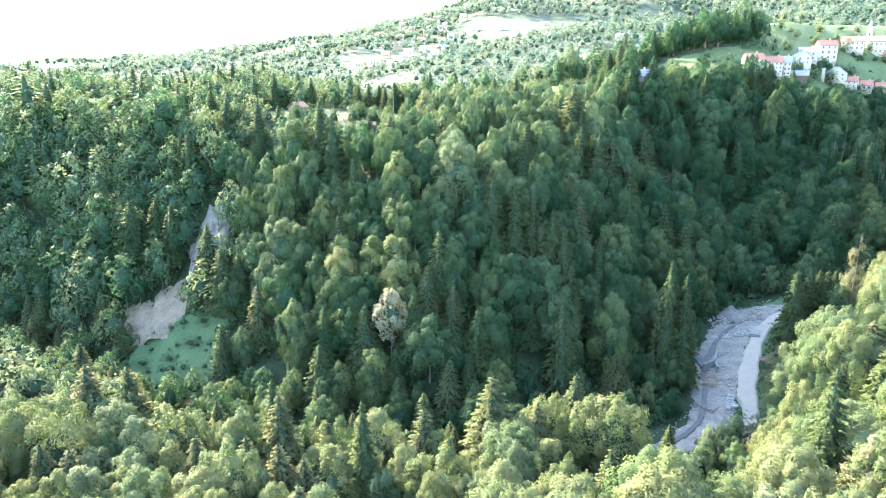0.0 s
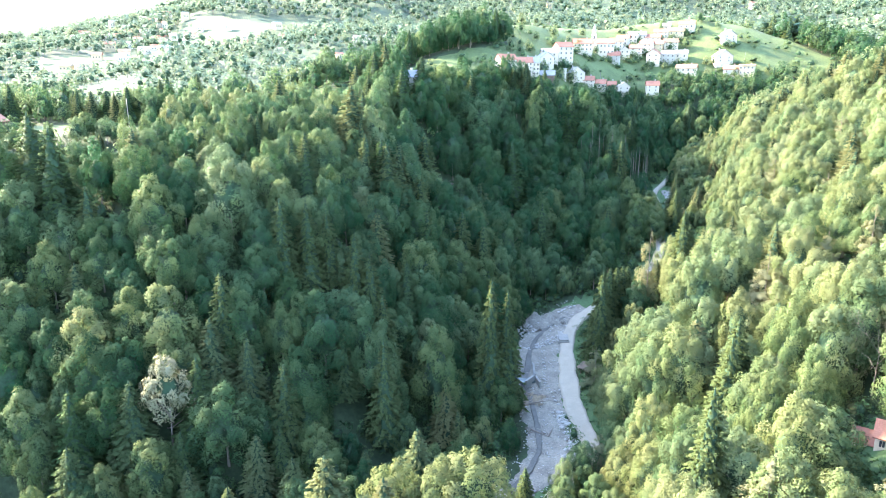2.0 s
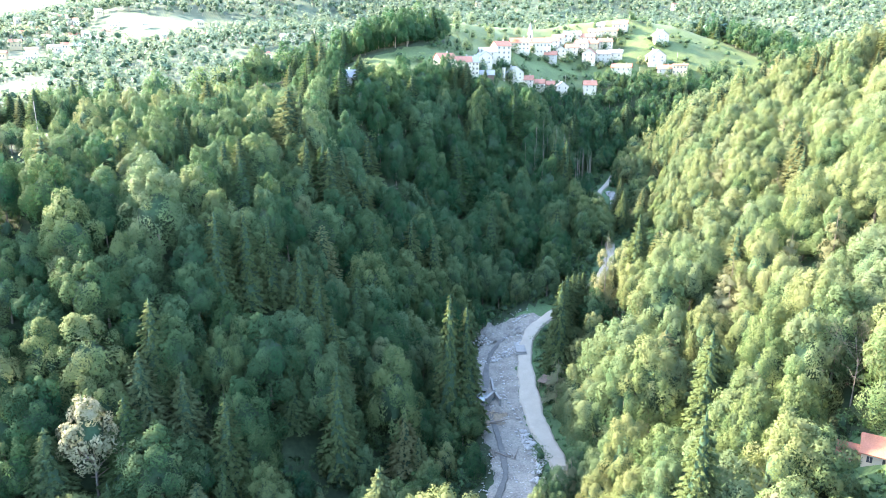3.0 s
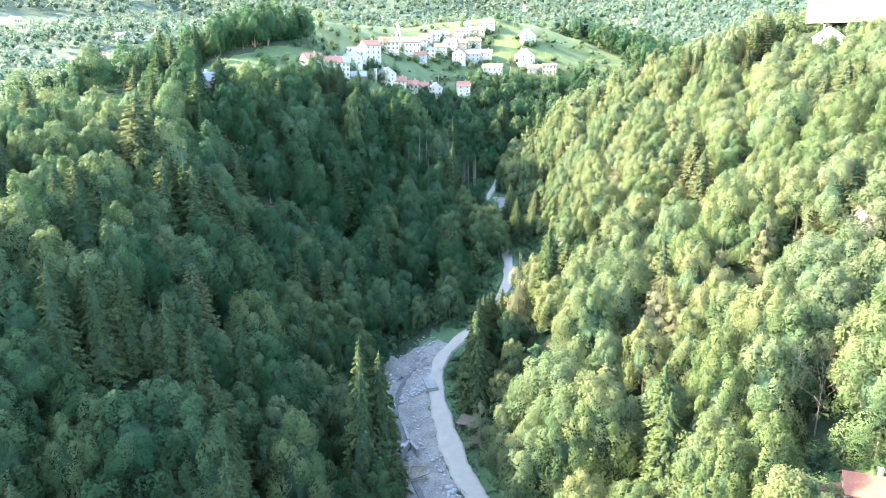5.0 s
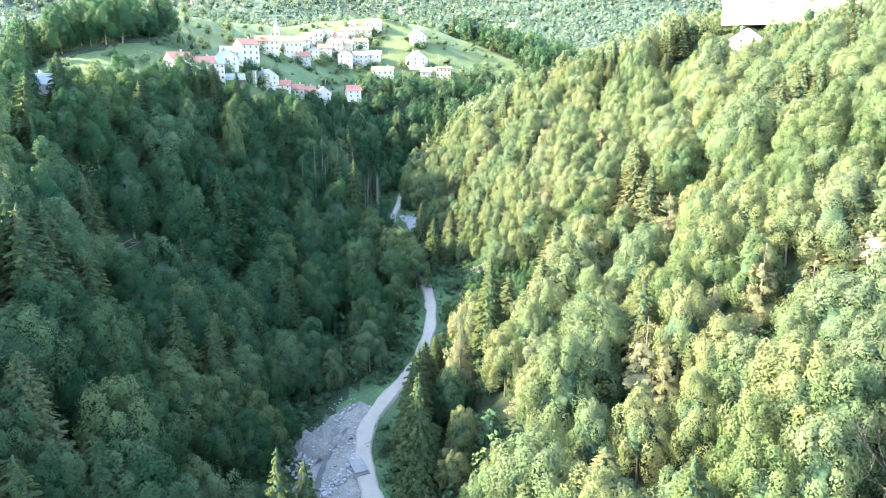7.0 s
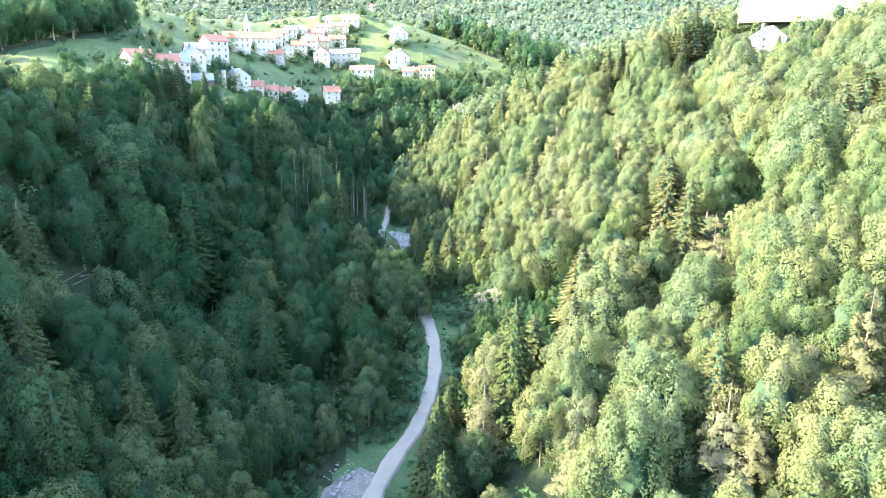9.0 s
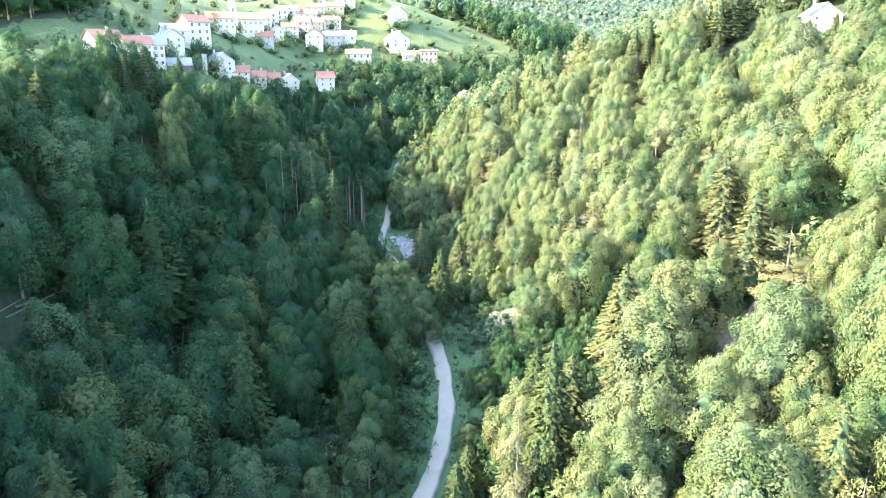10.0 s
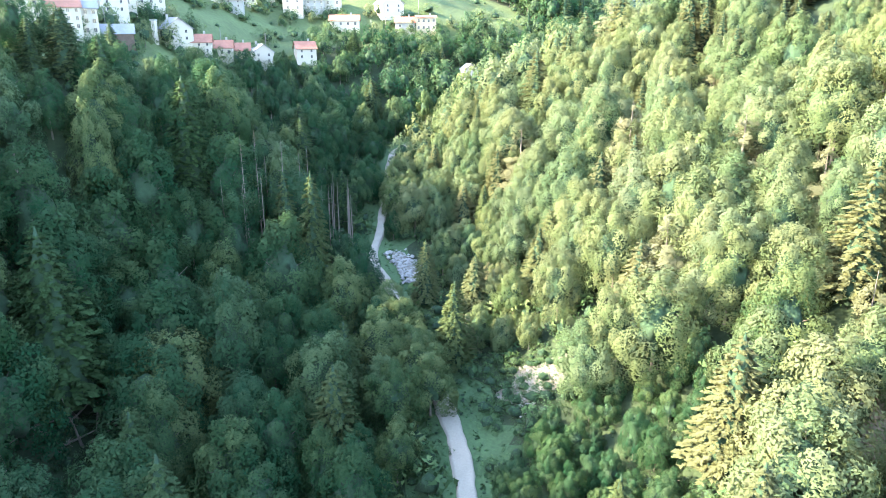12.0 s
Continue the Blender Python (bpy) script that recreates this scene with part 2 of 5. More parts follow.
def mesh_from(name, verts, tris, mats, index=None, tint=None, shade=False, soft=None, clump=None):
    """A mesh of triangles from arrays."""
    me = bpy.data.meshes.new(name)
    verts, tris = np.asarray(verts, np.float32), np.asarray(tris, np.int32)
    me.vertices.add(len(verts))
    me.vertices.foreach_set("co", verts.ravel())
    me.loops.add(tris.size)
    me.loops.foreach_set("vertex_index", tris.ravel())
    me.polygons.add(len(tris))
    me.polygons.foreach_set("loop_start", np.arange(0, tris.size, 3, dtype=np.int32))
    for m in mats:
        me.materials.append(m)
    if index is not None:
        me.polygons.foreach_set("material_index", np.asarray(index, np.int32))
    if shade:
        me.polygons.foreach_set("use_smooth", np.ones(len(tris), bool))
    me.update(calc_edges=True)
    if tint is not None:
        a = me.attributes.new("tint", "FLOAT", "FACE")
        a.data.foreach_set("value", np.asarray(tint, np.float32))
    if clump is not None:
        a = me.attributes.new("clump", "FLOAT", "FACE")
        a.data.foreach_set("value", np.asarray(clump, np.float32))
    if soft is not None:
        a = me.attributes.new("custom_normal", "FLOAT_VECTOR", "POINT")
        a.data.foreach_set("vector", np.asarray(soft, np.float32).ravel())
    return me


def grid_tris(rows, cols):
    i = np.arange(rows * cols).reshape(rows, cols)
    a, b, c, d = i[:-1, :-1].ravel(), i[:-1, 1:].ravel(), i[1:, 1:].ravel(), i[1:, :-1].ravel()
    return np.concatenate([np.stack([a, b, c], 1), np.stack([a, c, d], 1)])


# ---- ground: one sheet to the horizon ----
def stretch(lo, hi, fine_lo, fine_hi, step):
    """Even steps in the middle that widen outwards."""
    mid = list(np.arange(fine_lo, fine_hi + 0.1, step))
    up, down, k = [fine_hi], [fine_lo], step
    while up[-1] < hi:
        k *= 1.09
        up.append(up[-1] + k)
    k = step
    while down[-1] > lo:
        k *= 1.09
        down.append(down[-1] - k)
    return np.array(sorted(set(down[1:] + mid + up[1:])))


def ribbon_gap(x, y, line):
    """Distance to a line of points."""
    best = np.full(np.shape(x), 1e9)
    for (ax, ay, *_), (bx, by, *_) in zip(line[:-1], line[1:]):
        dx, dy = bx - ax, by - ay
        k = np.clip(((x - ax) * dx + (y - ay) * dy) / (dx * dx + dy * dy), 0, 1)
        best = np.minimum(best, np.hypot(x - ax - k * dx, y - ay - k * dy))
    return best


ROAD_LINE = [(30, 120), (38, 126), (46, 131), (58, 138), (68, 143.5), (73, 147), (75.5, 151), (77.8, 158), (80.5, 167.3), (85, 177), (91, 188), (96, 196), (104, 203.5), (115, 207.5), (124, 209.5), (133, 213.5), (144, 220),
             (152, 227), (158, 233), (164, 241), (172, 252), (180, 263.5), (186, 271.5), (190, 279), (194, 284), (203, 289.5), (215, 299), (224, 305), (238, 317), (249, 325), (258, 327), (268, 326)]
ROAD_WIDTHS = [1.7] * 5 + [1.9, 2.1, 2.4, 2.7, 3.0, 2.3, 2.2, 2.1, 2.0] + [1.8] * 6 + [1.35] * 3 + [1.15] * 9
STREAM_LINE = [(40, 138, 2), (50, 141.5, 3.2), (60, 146.5, 5), (67, 154.5, 5.8), (71, 164, 6), (75.5, 176, 7), (82.5, 190, 7.2), (90, 200, 6.5), (96, 206, 6.2), (103, 208, 5), (110, 209, 2.5)]
UPPER_STREAM = [(190.5, 267.5, 1.6), (194, 272, 2.4), (197, 277.5, 2.2), (199, 281, 1.2)]


def meadow_mask(x, y):
    """1 where the ground is open grass."""
    q, share = hill(x, y)
    far = np.hypot(x - 40, y - 120)
    village = smooth(0.2, 0.4, share) * smooth(-12, -3, q) * (1 - smooth(80, 115, q)) * (1 - smooth(30, 48, q) * (1 - smooth(172, 190, x))) * (1 - smooth(385, 400, x))
    hut = 1 - smooth(8, 12, np.hypot((x - 94) * 0.9, y - 97))
    bench = (1 - smooth(12, 18, np.hypot((x + 42) * 0.45, y - 275)))
    shed = 1 - smooth(10, 16, np.hypot(x - 314, y - 332))
    fields = smooth(0.2, 0.34, waves(x, y, 260, 7.0)) * smooth(430, 560, far) * (1 - smooth(14, 24, np.degrees(np.arctan2(x - 40, y - 120))))
    return np.maximum.reduce([village, hut, bench, shed, fields])


def build_ground():
    xs, ys = stretch(-2600, 4200, -140, 350, 3.5), stretch(-700, 4600, 60, 430, 3.5)
    gx, gy = np.meshgrid(xs, ys)
    gz = ground_z(gx, gy)
    rough = 0.35 * np.sin(gx * 1.9 + 3 * np.sin(gy * 0.7)) * np.sin(gy * 1.7 + 2 * np.sin(gx * 0.9))
    gz = gz + rough * smooth(5, 9, ribbon_gap(gx, gy, ROAD_LINE)) * smooth(9, 14, ribbon_gap(gx, gy, STREAM_LINE))
    tris = grid_tris(len(ys), len(xs))
    v = np.stack([gx.ravel(), gy.ravel(), gz.ravel()], 1)
    c = v[tris].mean(1)
    open_grass = meadow_mask(c[:, 0], c[:, 1]) > 0.5
    # the darker grass paints shade on the cottage clearing and the verges
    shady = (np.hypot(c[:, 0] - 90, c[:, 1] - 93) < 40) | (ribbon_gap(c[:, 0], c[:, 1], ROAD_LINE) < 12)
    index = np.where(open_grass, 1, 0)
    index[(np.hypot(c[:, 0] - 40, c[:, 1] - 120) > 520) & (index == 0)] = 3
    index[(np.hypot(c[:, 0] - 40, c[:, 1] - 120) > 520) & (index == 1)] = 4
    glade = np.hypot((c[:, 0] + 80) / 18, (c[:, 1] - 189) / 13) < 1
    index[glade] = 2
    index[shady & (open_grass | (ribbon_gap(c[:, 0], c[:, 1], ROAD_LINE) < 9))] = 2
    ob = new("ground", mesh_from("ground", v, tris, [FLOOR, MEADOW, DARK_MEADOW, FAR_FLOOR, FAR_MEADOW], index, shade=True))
    return tagged(ob, "hilly ground of forest floor and meadow", "ground", kind="structure")


build_ground()


def ribbon(name, line, mat, widths, lift, label, category, seed, camber=0.0, step=1.5):
    """A strip of ground along a line."""
    pts = np.array([p[:2] for p in line], float)
    run = np.concatenate([[0], np.cumsum(np.hypot(*np.diff(pts, axis=0).T))])
    t = np.arange(0, run[-1], step)
    # rounded course
    px, py = np.interp(t, run, pts[:, 0]), np.interp(t, run, pts[:, 1])
    for _ in range(4):
        px[1:-1], py[1:-1] = (px[:-2] + 2 * px[1:-1] + px[2:]) / 4, (py[:-2] + 2 * py[1:-1] + py[2:]) / 4
    w = np.interp(t, run, widths) * (1 + 0.1 * np.sin(t * 0.55 + seed) + 0.07 * np.sin(t * 1.7 + seed * 2))
    dx, dy = np.gradient(px), np.gradient(py)
    n = np.hypot(dx, dy)
    nx, ny = -dy / n, dx / n
    across = np.linspace(-1, 1, 11)
    gx, gy = px[:, None] + nx[:, None] * w[:, None] * across, py[:, None] + ny[:, None] * w[:, None] * across
    gz = ground_z(gx, gy)
    gz = np.where(np.abs(across) > 0.95, gz - 0.5, gz * 0.8 + gz[:, 5:6] * 0.2 + lift)
    gz = gz + camber * (np.sin(gx * 1.3 + seed) * np.sin(gy * 1.1) + 0.6 * np.sin(gx * 3.1) * np.sin(gy * 2.7 + seed)) * (np.abs(across) < 0.95)
    v = np.stack([gx.ravel(), gy.ravel(), gz.ravel()], 1)
    ob = new(name, mesh_from(name, v, grid_tris(len(t), 11), [mat], shade=True))
    return tagged(ob, label, category, kind="structure")


ribbon("road", ROAD_LINE, ROAD, ROAD_WIDTHS, 0.68, "pale gravel track winding along the valley bottom", "road", 1)
ribbon("riverbed", STREAM_LINE, GRAVEL, [p[2] for p in STREAM_LINE], 0.42, "grey gravel riverbed scoured by the torrent", "riverbed", 2, 0.22, 1.0)
BROOK_LINE = [(101, 206), (94, 203.5), (87, 199), (82, 193.5), (78.5, 187.5), (74, 181.5), (72, 174), (69.5, 167), (66.5, 160), (63, 153), (57, 147), (49, 142)]
ribbon("brook", BROOK_LINE, WET_GRAVEL, [0.5, 0.7, 0.6, 0.8, 1.0, 1.1, 0.8, 0.7, 0.9, 0.7, 0.8, 0.7], 0.62, "shallow brook threading through the gravel of the riverbed", "brook", 5, 0.02, 0.8)
ribbon("riverbed", UPPER_STREAM, GRAVEL, [p[2] for p in UPPER_STREAM], 0.4, "stony bed of the upper stream", "riverbed", 3, 0.2, 1.0)

# ---- trees ----
rng = np.random.default_rng(7)


def unit(v):
    return v / np.maximum(np.linalg.norm(v, axis=-1, keepdims=True), 1e-9)


def trunk_arrays(height, radius, sides=5, bend=0.3):
    """A tapered, slightly bent trunk."""
    z = np.array([-1.5, 0.15, 0.55, 1.0]) * height
    z[0] = -1.5
    r = radius * np.array([1.5, 0.9, 0.55, 0.12])
    a = np.arange(sides) * 2 * np.pi / sides
    off = np.array([0, 0.1, 0.6, 1.0]) * bend
    v = np.concatenate([np.stack([rr * np.cos(a) + o, rr * np.sin(a), np.full(sides, zz)], 1) for rr, zz, o in zip(r, z, off)])
    t = []
    for k in range(3):
        for j in range(sides):
            p, q = k * sides + j, k * sides + (j + 1) % sides
            t += [(p, q, q + sides), (p, q + sides, p + sides)]
    return v, np.array(t)


def limb(a, b, r0, r1):
    """A three-sided tapered limb between two points."""
    a, b = np.array(a, float), np.array(b, float)
    w = unit(b - a)
    s = unit(np.cross(w, [0.3, 0.2, 0.93]) + 1e-6)
    c = np.cross(w, s)
    ring = [np.cos(k) * s + np.sin(k) * c for k in (0, 2.09, 4.19)]
    v = np.array([a + r0 * q for q in ring] + [b + r1 * q for q in ring])
    return v, np.array([(0, 1, 4), (0, 4, 3), (1, 2, 5), (1, 5, 4), (2, 0, 3), (2, 3, 5)])


def joined(pieces):
    vs, ts, n = [], [], 0
    for v, t in pieces:
        vs.append(v)
        ts.append(t + n)
        n += len(v)
    return np.concatenate(vs), np.concatenate(ts)


def facing(v, t, n):
    """Turns every triangle so that it faces the way its shading leans."""
    flat = np.cross(v[t[:, 1]] - v[t[:, 0]], v[t[:, 2]] - v[t[:, 0]])
    wrong = (flat * n[t].sum(1)).sum(1) < 0
    t = t.copy()
    t[wrong] = t[wrong][:, [0, 2, 1]]
    return v, t, n


def leaf_tris(centre, normal, size, r, out=None, lean_on=0.75):
    """One bent leaf clump, a triangle, at every centre; its shading leans to the way out of the crown."""
    n = len(centre)
    normal = unit(normal)
    side = unit(np.cross(normal, r.normal(size=(n, 3))))
    up = np.cross(normal, side)
    turn = r.uniform(0, 6.283, n)
    v = []
    for k in range(3):
        a = turn + k * 2.094 + r.uniform(-0.6, 0.6, n)
        q = size * r.uniform(0.65, 1.3, n)
        v.append(centre + (np.cos(a) * q * 1.25)[:, None] * side + (np.sin(a) * q * 0.75)[:, None] * up + normal * (r.uniform(-0.3, 0.3, n) * size)[:, None])
    lean = unit(unit(normal if out is None else out) + lean_on * normal)
    return facing(np.stack(v, 1).reshape(-1, 3), np.arange(3 * n).reshape(-1, 3), np.repeat(lean, 3, axis=0))


def ball_arrays(level):
    """An even triangulated ball."""
    bm = bmesh.new()
    bmesh.ops.create_icosphere(bm, subdivisions=level, radius=1)
    bm.verts.index_update()
    v = np.array([q.co for q in bm.verts])
    t = np.array([[q.index for q in f.verts] for f in bm.faces])
    bm.free()
    return v, t


BALLS = {k: ball_arrays(k) for k in (1, 2, 3)}


INNER = {}  # crown triangles: how many of them are the shade-dark inner twigs


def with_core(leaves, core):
    """Leaves round an inner mass of twigs, coloured dark as shade; the twigs' triangles come last."""
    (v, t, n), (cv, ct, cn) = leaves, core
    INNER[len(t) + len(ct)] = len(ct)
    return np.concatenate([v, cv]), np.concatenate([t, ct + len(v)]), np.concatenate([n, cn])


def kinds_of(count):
    """Material of every triangle of a crown: leaf, or shade-dark twigs within."""
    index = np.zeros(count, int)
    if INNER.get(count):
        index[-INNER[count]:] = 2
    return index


CLUMPS = {}  # crown triangles: the tone of every clump of leaves, lighter towards its top


def even_ways(r, count):
    """Directions spread evenly round a point, a little shaken."""
    k = np.arange(count) + 0.5
    z, a = 1 - 2 * k / count, 2.39996 * k + r.uniform(0, 6.28)
    q = np.sqrt(1 - z * z)
    return unit(np.stack([q * np.cos(a), q * np.sin(a), z], 1) + r.normal(0, 0.16, (count, 3)))


def broad_crown(r, n, size, rx=4.9, rz=7.4, mid=7.4, lobes=44, jitter=0.6, core=2, lean_on=0.35, inner=0.54, peak=None):
    """Leaves on the outside of many separate boughs round a closed inner mass, so that the outline is uneven and light falls into gaps."""
    way = even_ways(r, lobes)
    way = way[way[:, 2] > -0.8]
    lobes = len(way)
    c = way * r.uniform(0.6, 0.8, (lobes, 1)) * [1, 1, 1.05]
    rad = r.uniform(0.19, 0.33, lobes) * np.clip(1.6 / math.sqrt(lobes / 12), 0.7, 1.6)
    # some crowns are round, some run to a blunt point
    peak = r.choice([0.2, 0.4, 0.65]) if peak is None else peak
    taper = 1.06 - peak * np.clip(c[:, 2:3] + 0.15, -0.5, 1)
    c = c * np.concatenate([taper, taper, np.ones_like(taper)], 1)
    # uneven sides
    c = c * (1 + 0.12 * np.sin(2 * np.arctan2(c[:, 1], c[:, 0]) + r.uniform(0, 6))[:, None] * [1, 1, 0])
    rad = rad * (0.55 + 0.45 * taper[:, 0])
    out = unit(c + [0, 0, 0.12])
    p = rad**2 / (rad**2).sum()
    form = np.array([rx, rx, rz])
    shade = r.uniform(0, 1, lobes)
    pos, nor, mark = [], [], []
    while sum(len(q) for q in pos) < n:
        k = r.choice(lobes, 3 * n, p=p)
        d = unit(r.normal(size=(3 * n, 3)) + 0.55 * out[k])
        # boughs are drawn out along the way they grow
        d2 = d + 0.35 * out[k] * (d * out[k]).sum(1, keepdims=True)
        q = c[k] + d2 * (rad[k] * r.uniform(0.72, 1.12, 3 * n))[:, None]
        inside = (np.linalg.norm(q[:, None] - c[None], axis=2) < 0.78 * rad[None]).any(1)
        keep = ~inside & (r.uniform(size=3 * n) < np.clip(0.9 + 0.4 * d[:, 2], 0.45, 1))
        pos.append(q[keep])
        nor.append(unit(d / form)[keep] * 0.65 + unit(q / form)[keep] * 0.5 + [0, 0, 0.1])
        # clump tops painted lighter, as if lit from above
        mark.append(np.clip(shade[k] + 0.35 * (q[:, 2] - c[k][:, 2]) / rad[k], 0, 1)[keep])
    pos, nor, mark = np.concatenate(pos)[:n] * form + [0, 0, mid], np.concatenate(nor)[:n], np.concatenate(mark)[:n]
    leaves = leaf_tris(pos, unit(nor) + jitter * unit(r.normal(size=(n, 3))), size * r.uniform(0.6, 1.35, n), r, nor, lean_on)
    # the inner mass follows the boughs a little further in
    bv, bt = BALLS[core]
    along_ray = bv @ c.T
    root = along_ray**2 - (c**2).sum(1)[None] + rad[None] ** 2
    reach = np.where(root > 0, along_ray + np.sqrt(np.maximum(root, 0)), 0).max(1) * inner
    reach = np.maximum(reach, 0.42) * r.uniform(0.92, 1.06, len(bv))
    cv = bv * reach[:, None] * form + [0, 0, mid]
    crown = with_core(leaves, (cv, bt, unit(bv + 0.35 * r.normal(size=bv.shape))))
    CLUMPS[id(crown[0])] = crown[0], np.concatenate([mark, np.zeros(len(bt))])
    return crown


def clumps_of(v, t):
    """The shade of every triangle's clump; even where a crown has none."""
    return CLUMPS[id(v)][1] if id(v) in CLUMPS else np.full(len(t), 0.5)


def spruce_crown(r, height=20.0, wide=3.7, boughs=260, twigs=8, low=0.06, droop=0.2, size=1.0):
    """Drooping boughs set with hanging twigs, shorter towards the tip, round a slim inner cone."""
    k = 1 - (1 - (np.arange(boughs) + r.uniform(0, 1, boughs)) / boughs) ** 0.68
    k = np.minimum(k, 0.99)
    # boughs stand in tiers
    k = k + 0.012 * np.sin(k * 95)
    a = 2.399 * np.arange(boughs) + r.uniform(-0.4, 0.4, boughs)
    L = (wide * (1 - k) ** 0.72 + 0.15) * r.choice([0.65, 0.85, 1.0, 1.15, 1.25], boughs)
    z = height * (low + (0.985 - low) * k)
    rep = lambda q: np.repeat(q, twigs)
    n = boughs * twigs
    f = np.sqrt(r.uniform(0.08, 1.0, n))
    a2, L2, z2 = rep(a), rep(L), rep(z)
    d = np.stack([np.cos(a2), np.sin(a2), np.zeros(n)], 1)
    s = np.stack([-np.sin(a2), np.cos(a2), np.zeros(n)], 1)
    base = d * (L2 * f * 0.85)[:, None] + np.stack([np.zeros(n), np.zeros(n), z2 + 0.1 * L2 - droop * L2 * f * (0.5 + 0.7 * f)], 1)
    turn = r.normal(0, 0.75, n)
    way = unit(d * np.cos(turn)[:, None] + s * np.sin(turn)[:, None] + np.array([0, 0, -1]) * r.uniform(0.0, 0.5, n)[:, None])
    long = (0.16 * L2 + 0.42) * r.uniform(0.7, 1.4, n) * size
    across = unit(np.cross(way, unit(r.normal(size=(n, 3)) + [0, 0, 1.2]))) * (0.34 * long + 0.07)[:, None]
    v = np.stack([base + across, base - across, base + way * long[:, None]], 1).reshape(-1, 3)
    lean = unit(d * 0.6 + [0, 0, 0.75] + 0.55 * unit(r.normal(size=(n, 3))))
    leaves = facing(v, np.arange(3 * n).reshape(-1, 3), np.repeat(lean, 3, axis=0))
    sides, rings = 9, 7
    h = np.linspace(0, 1, rings)
    th = np.arange(sides) * 2 * np.pi / sides
    q = (0.62 * wide * (1 - h) ** 0.9 + 0.05)[:, None] * r.uniform(0.75, 1.15, (rings, sides))
    q[-1] = 0.03
    cv = np.stack([q * np.cos(th), q * np.sin(th), np.broadcast_to((height * (low + (1 - low) * h))[:, None], q.shape) - 0.15 * q], 2).reshape(-1, 3)
    ct = []
    for i in range(rings - 1):
        for j in range(sides):
            p0, p1 = i * sides + j, i * sides + (j + 1) % sides
            ct += [(p0, p1, p1 + sides), (p0, p1 + sides, p0 + sides)]
    cn = unit(np.stack([np.tile(np.cos(th), rings), np.tile(np.sin(th), rings), np.full(rings * sides, 0.6)], 1))
    return with_core(leaves, (cv, np.array(ct), cn))


def larch_crown(r, n, height=18.0, wide=3.7, size=0.55):
    """Feathery tufts on loose tiers of boughs, wide below and blunt above."""
    boughs = 64
    k = 1 - np.sqrt(r.uniform(0, 1, boughs))
    a0, reach = 2.399 * np.arange(boughs) + r.uniform(-0.3, 0.3, boughs), wide * (1 - k) ** 0.7 * r.uniform(0.7, 1.15, boughs) + 0.2
    j = r.choice(boughs, n, p=reach / reach.sum())
    f = np.sqrt(r.uniform(0.03, 1.0, n))
    a = a0[j] + r.normal(0, 0.2, n) / (0.4 + f)
    q = reach[j] * f
    pos = np.stack([np.cos(a) * q, np.sin(a) * q, height * (0.14 + 0.86 * k[j]) - 0.16 * q + r.normal(0, 0.3, n)], 1)
    nor = np.stack([np.cos(a), np.sin(a), np.full(n, 0.8)], 1)
    return leaf_tris(pos, nor + 0.7 * unit(r.normal(size=(n, 3))), size * r.uniform(0.6, 1.3, n), r, nor, 0.3)


def limbs_arrays(r, height, reach, count):
    """Trunk with limbs that reach into the crown."""
    pieces = [trunk_arrays(height * 0.8, 0.24 * height / 15)]
    for k in range(count):
        a, z = 2.4 * k + r.uniform(-0.4, 0.4), height * r.uniform(0.25, 0.6)
        pieces.append(limb((0.05, 0, z), (reach * 0.7 * math.cos(a), reach * 0.7 * math.sin(a), z + height * r.uniform(0.12, 0.25)), 0.1, 0.03))
    return joined(pieces)


class Kind:
    """A kind of tree: a few shapes, each with trunk and crown, fine for single trees and coarse for the wood."""

    def __init__(self, name, category, leaf, fine, coarse, trunk, fine_count, sparse=None):
        self.name, self.category, self.leaf = name, category, leaf
        self.fine = []
        for k in range(fine_count):
            r = np.random.default_rng(100 + k)
            v, t, n = fine(r)
            tv, tt = trunk(r)
            crown = mesh_from(name + "_crown", v, t, [leaf, BARK, SHADED_TWIGS], kinds_of(len(t)), tint=np.zeros(len(t)), soft=n, clump=clumps_of(v, t))
            self.fine.append((crown, mesh_from(name + "_trunk", tv, tt, [BARK])))
        self.coarse = []
        for k in range(7):
            r = np.random.default_rng(200 + k)
            self.coarse.append((coarse(r), trunk_arrays(9, 0.2, 3)))
        self.sparse = []
        for k in range(5 if sparse else 0):
            r = np.random.default_rng(300 + k)
            self.sparse.append((sparse(r), trunk_arrays(9, 0.2, 3)))

    def single(self, x, y, scale, wide, turn, label, group, tint=0.4, z=None, name=None):
        crown, trunk = self.fine[int(rng.integers(len(self.fine)))]
        root = new(name or self.name)
        root.empty_display_size = 0.5
        root.matrix_basis = Matrix.LocRotScale((x, y, float(ground_z(x, y)) - 0.1 if z is None else z), Euler((0, 0, turn)), (scale * wide, scale * wide, scale))
        for nm, me in (("crown", crown), ("trunk", trunk)):
            ob = new(nm, me)
            ob.parent = root
            ob.color = (tint, tint, tint, 1)
        return tagged(root, label, self.category, group)


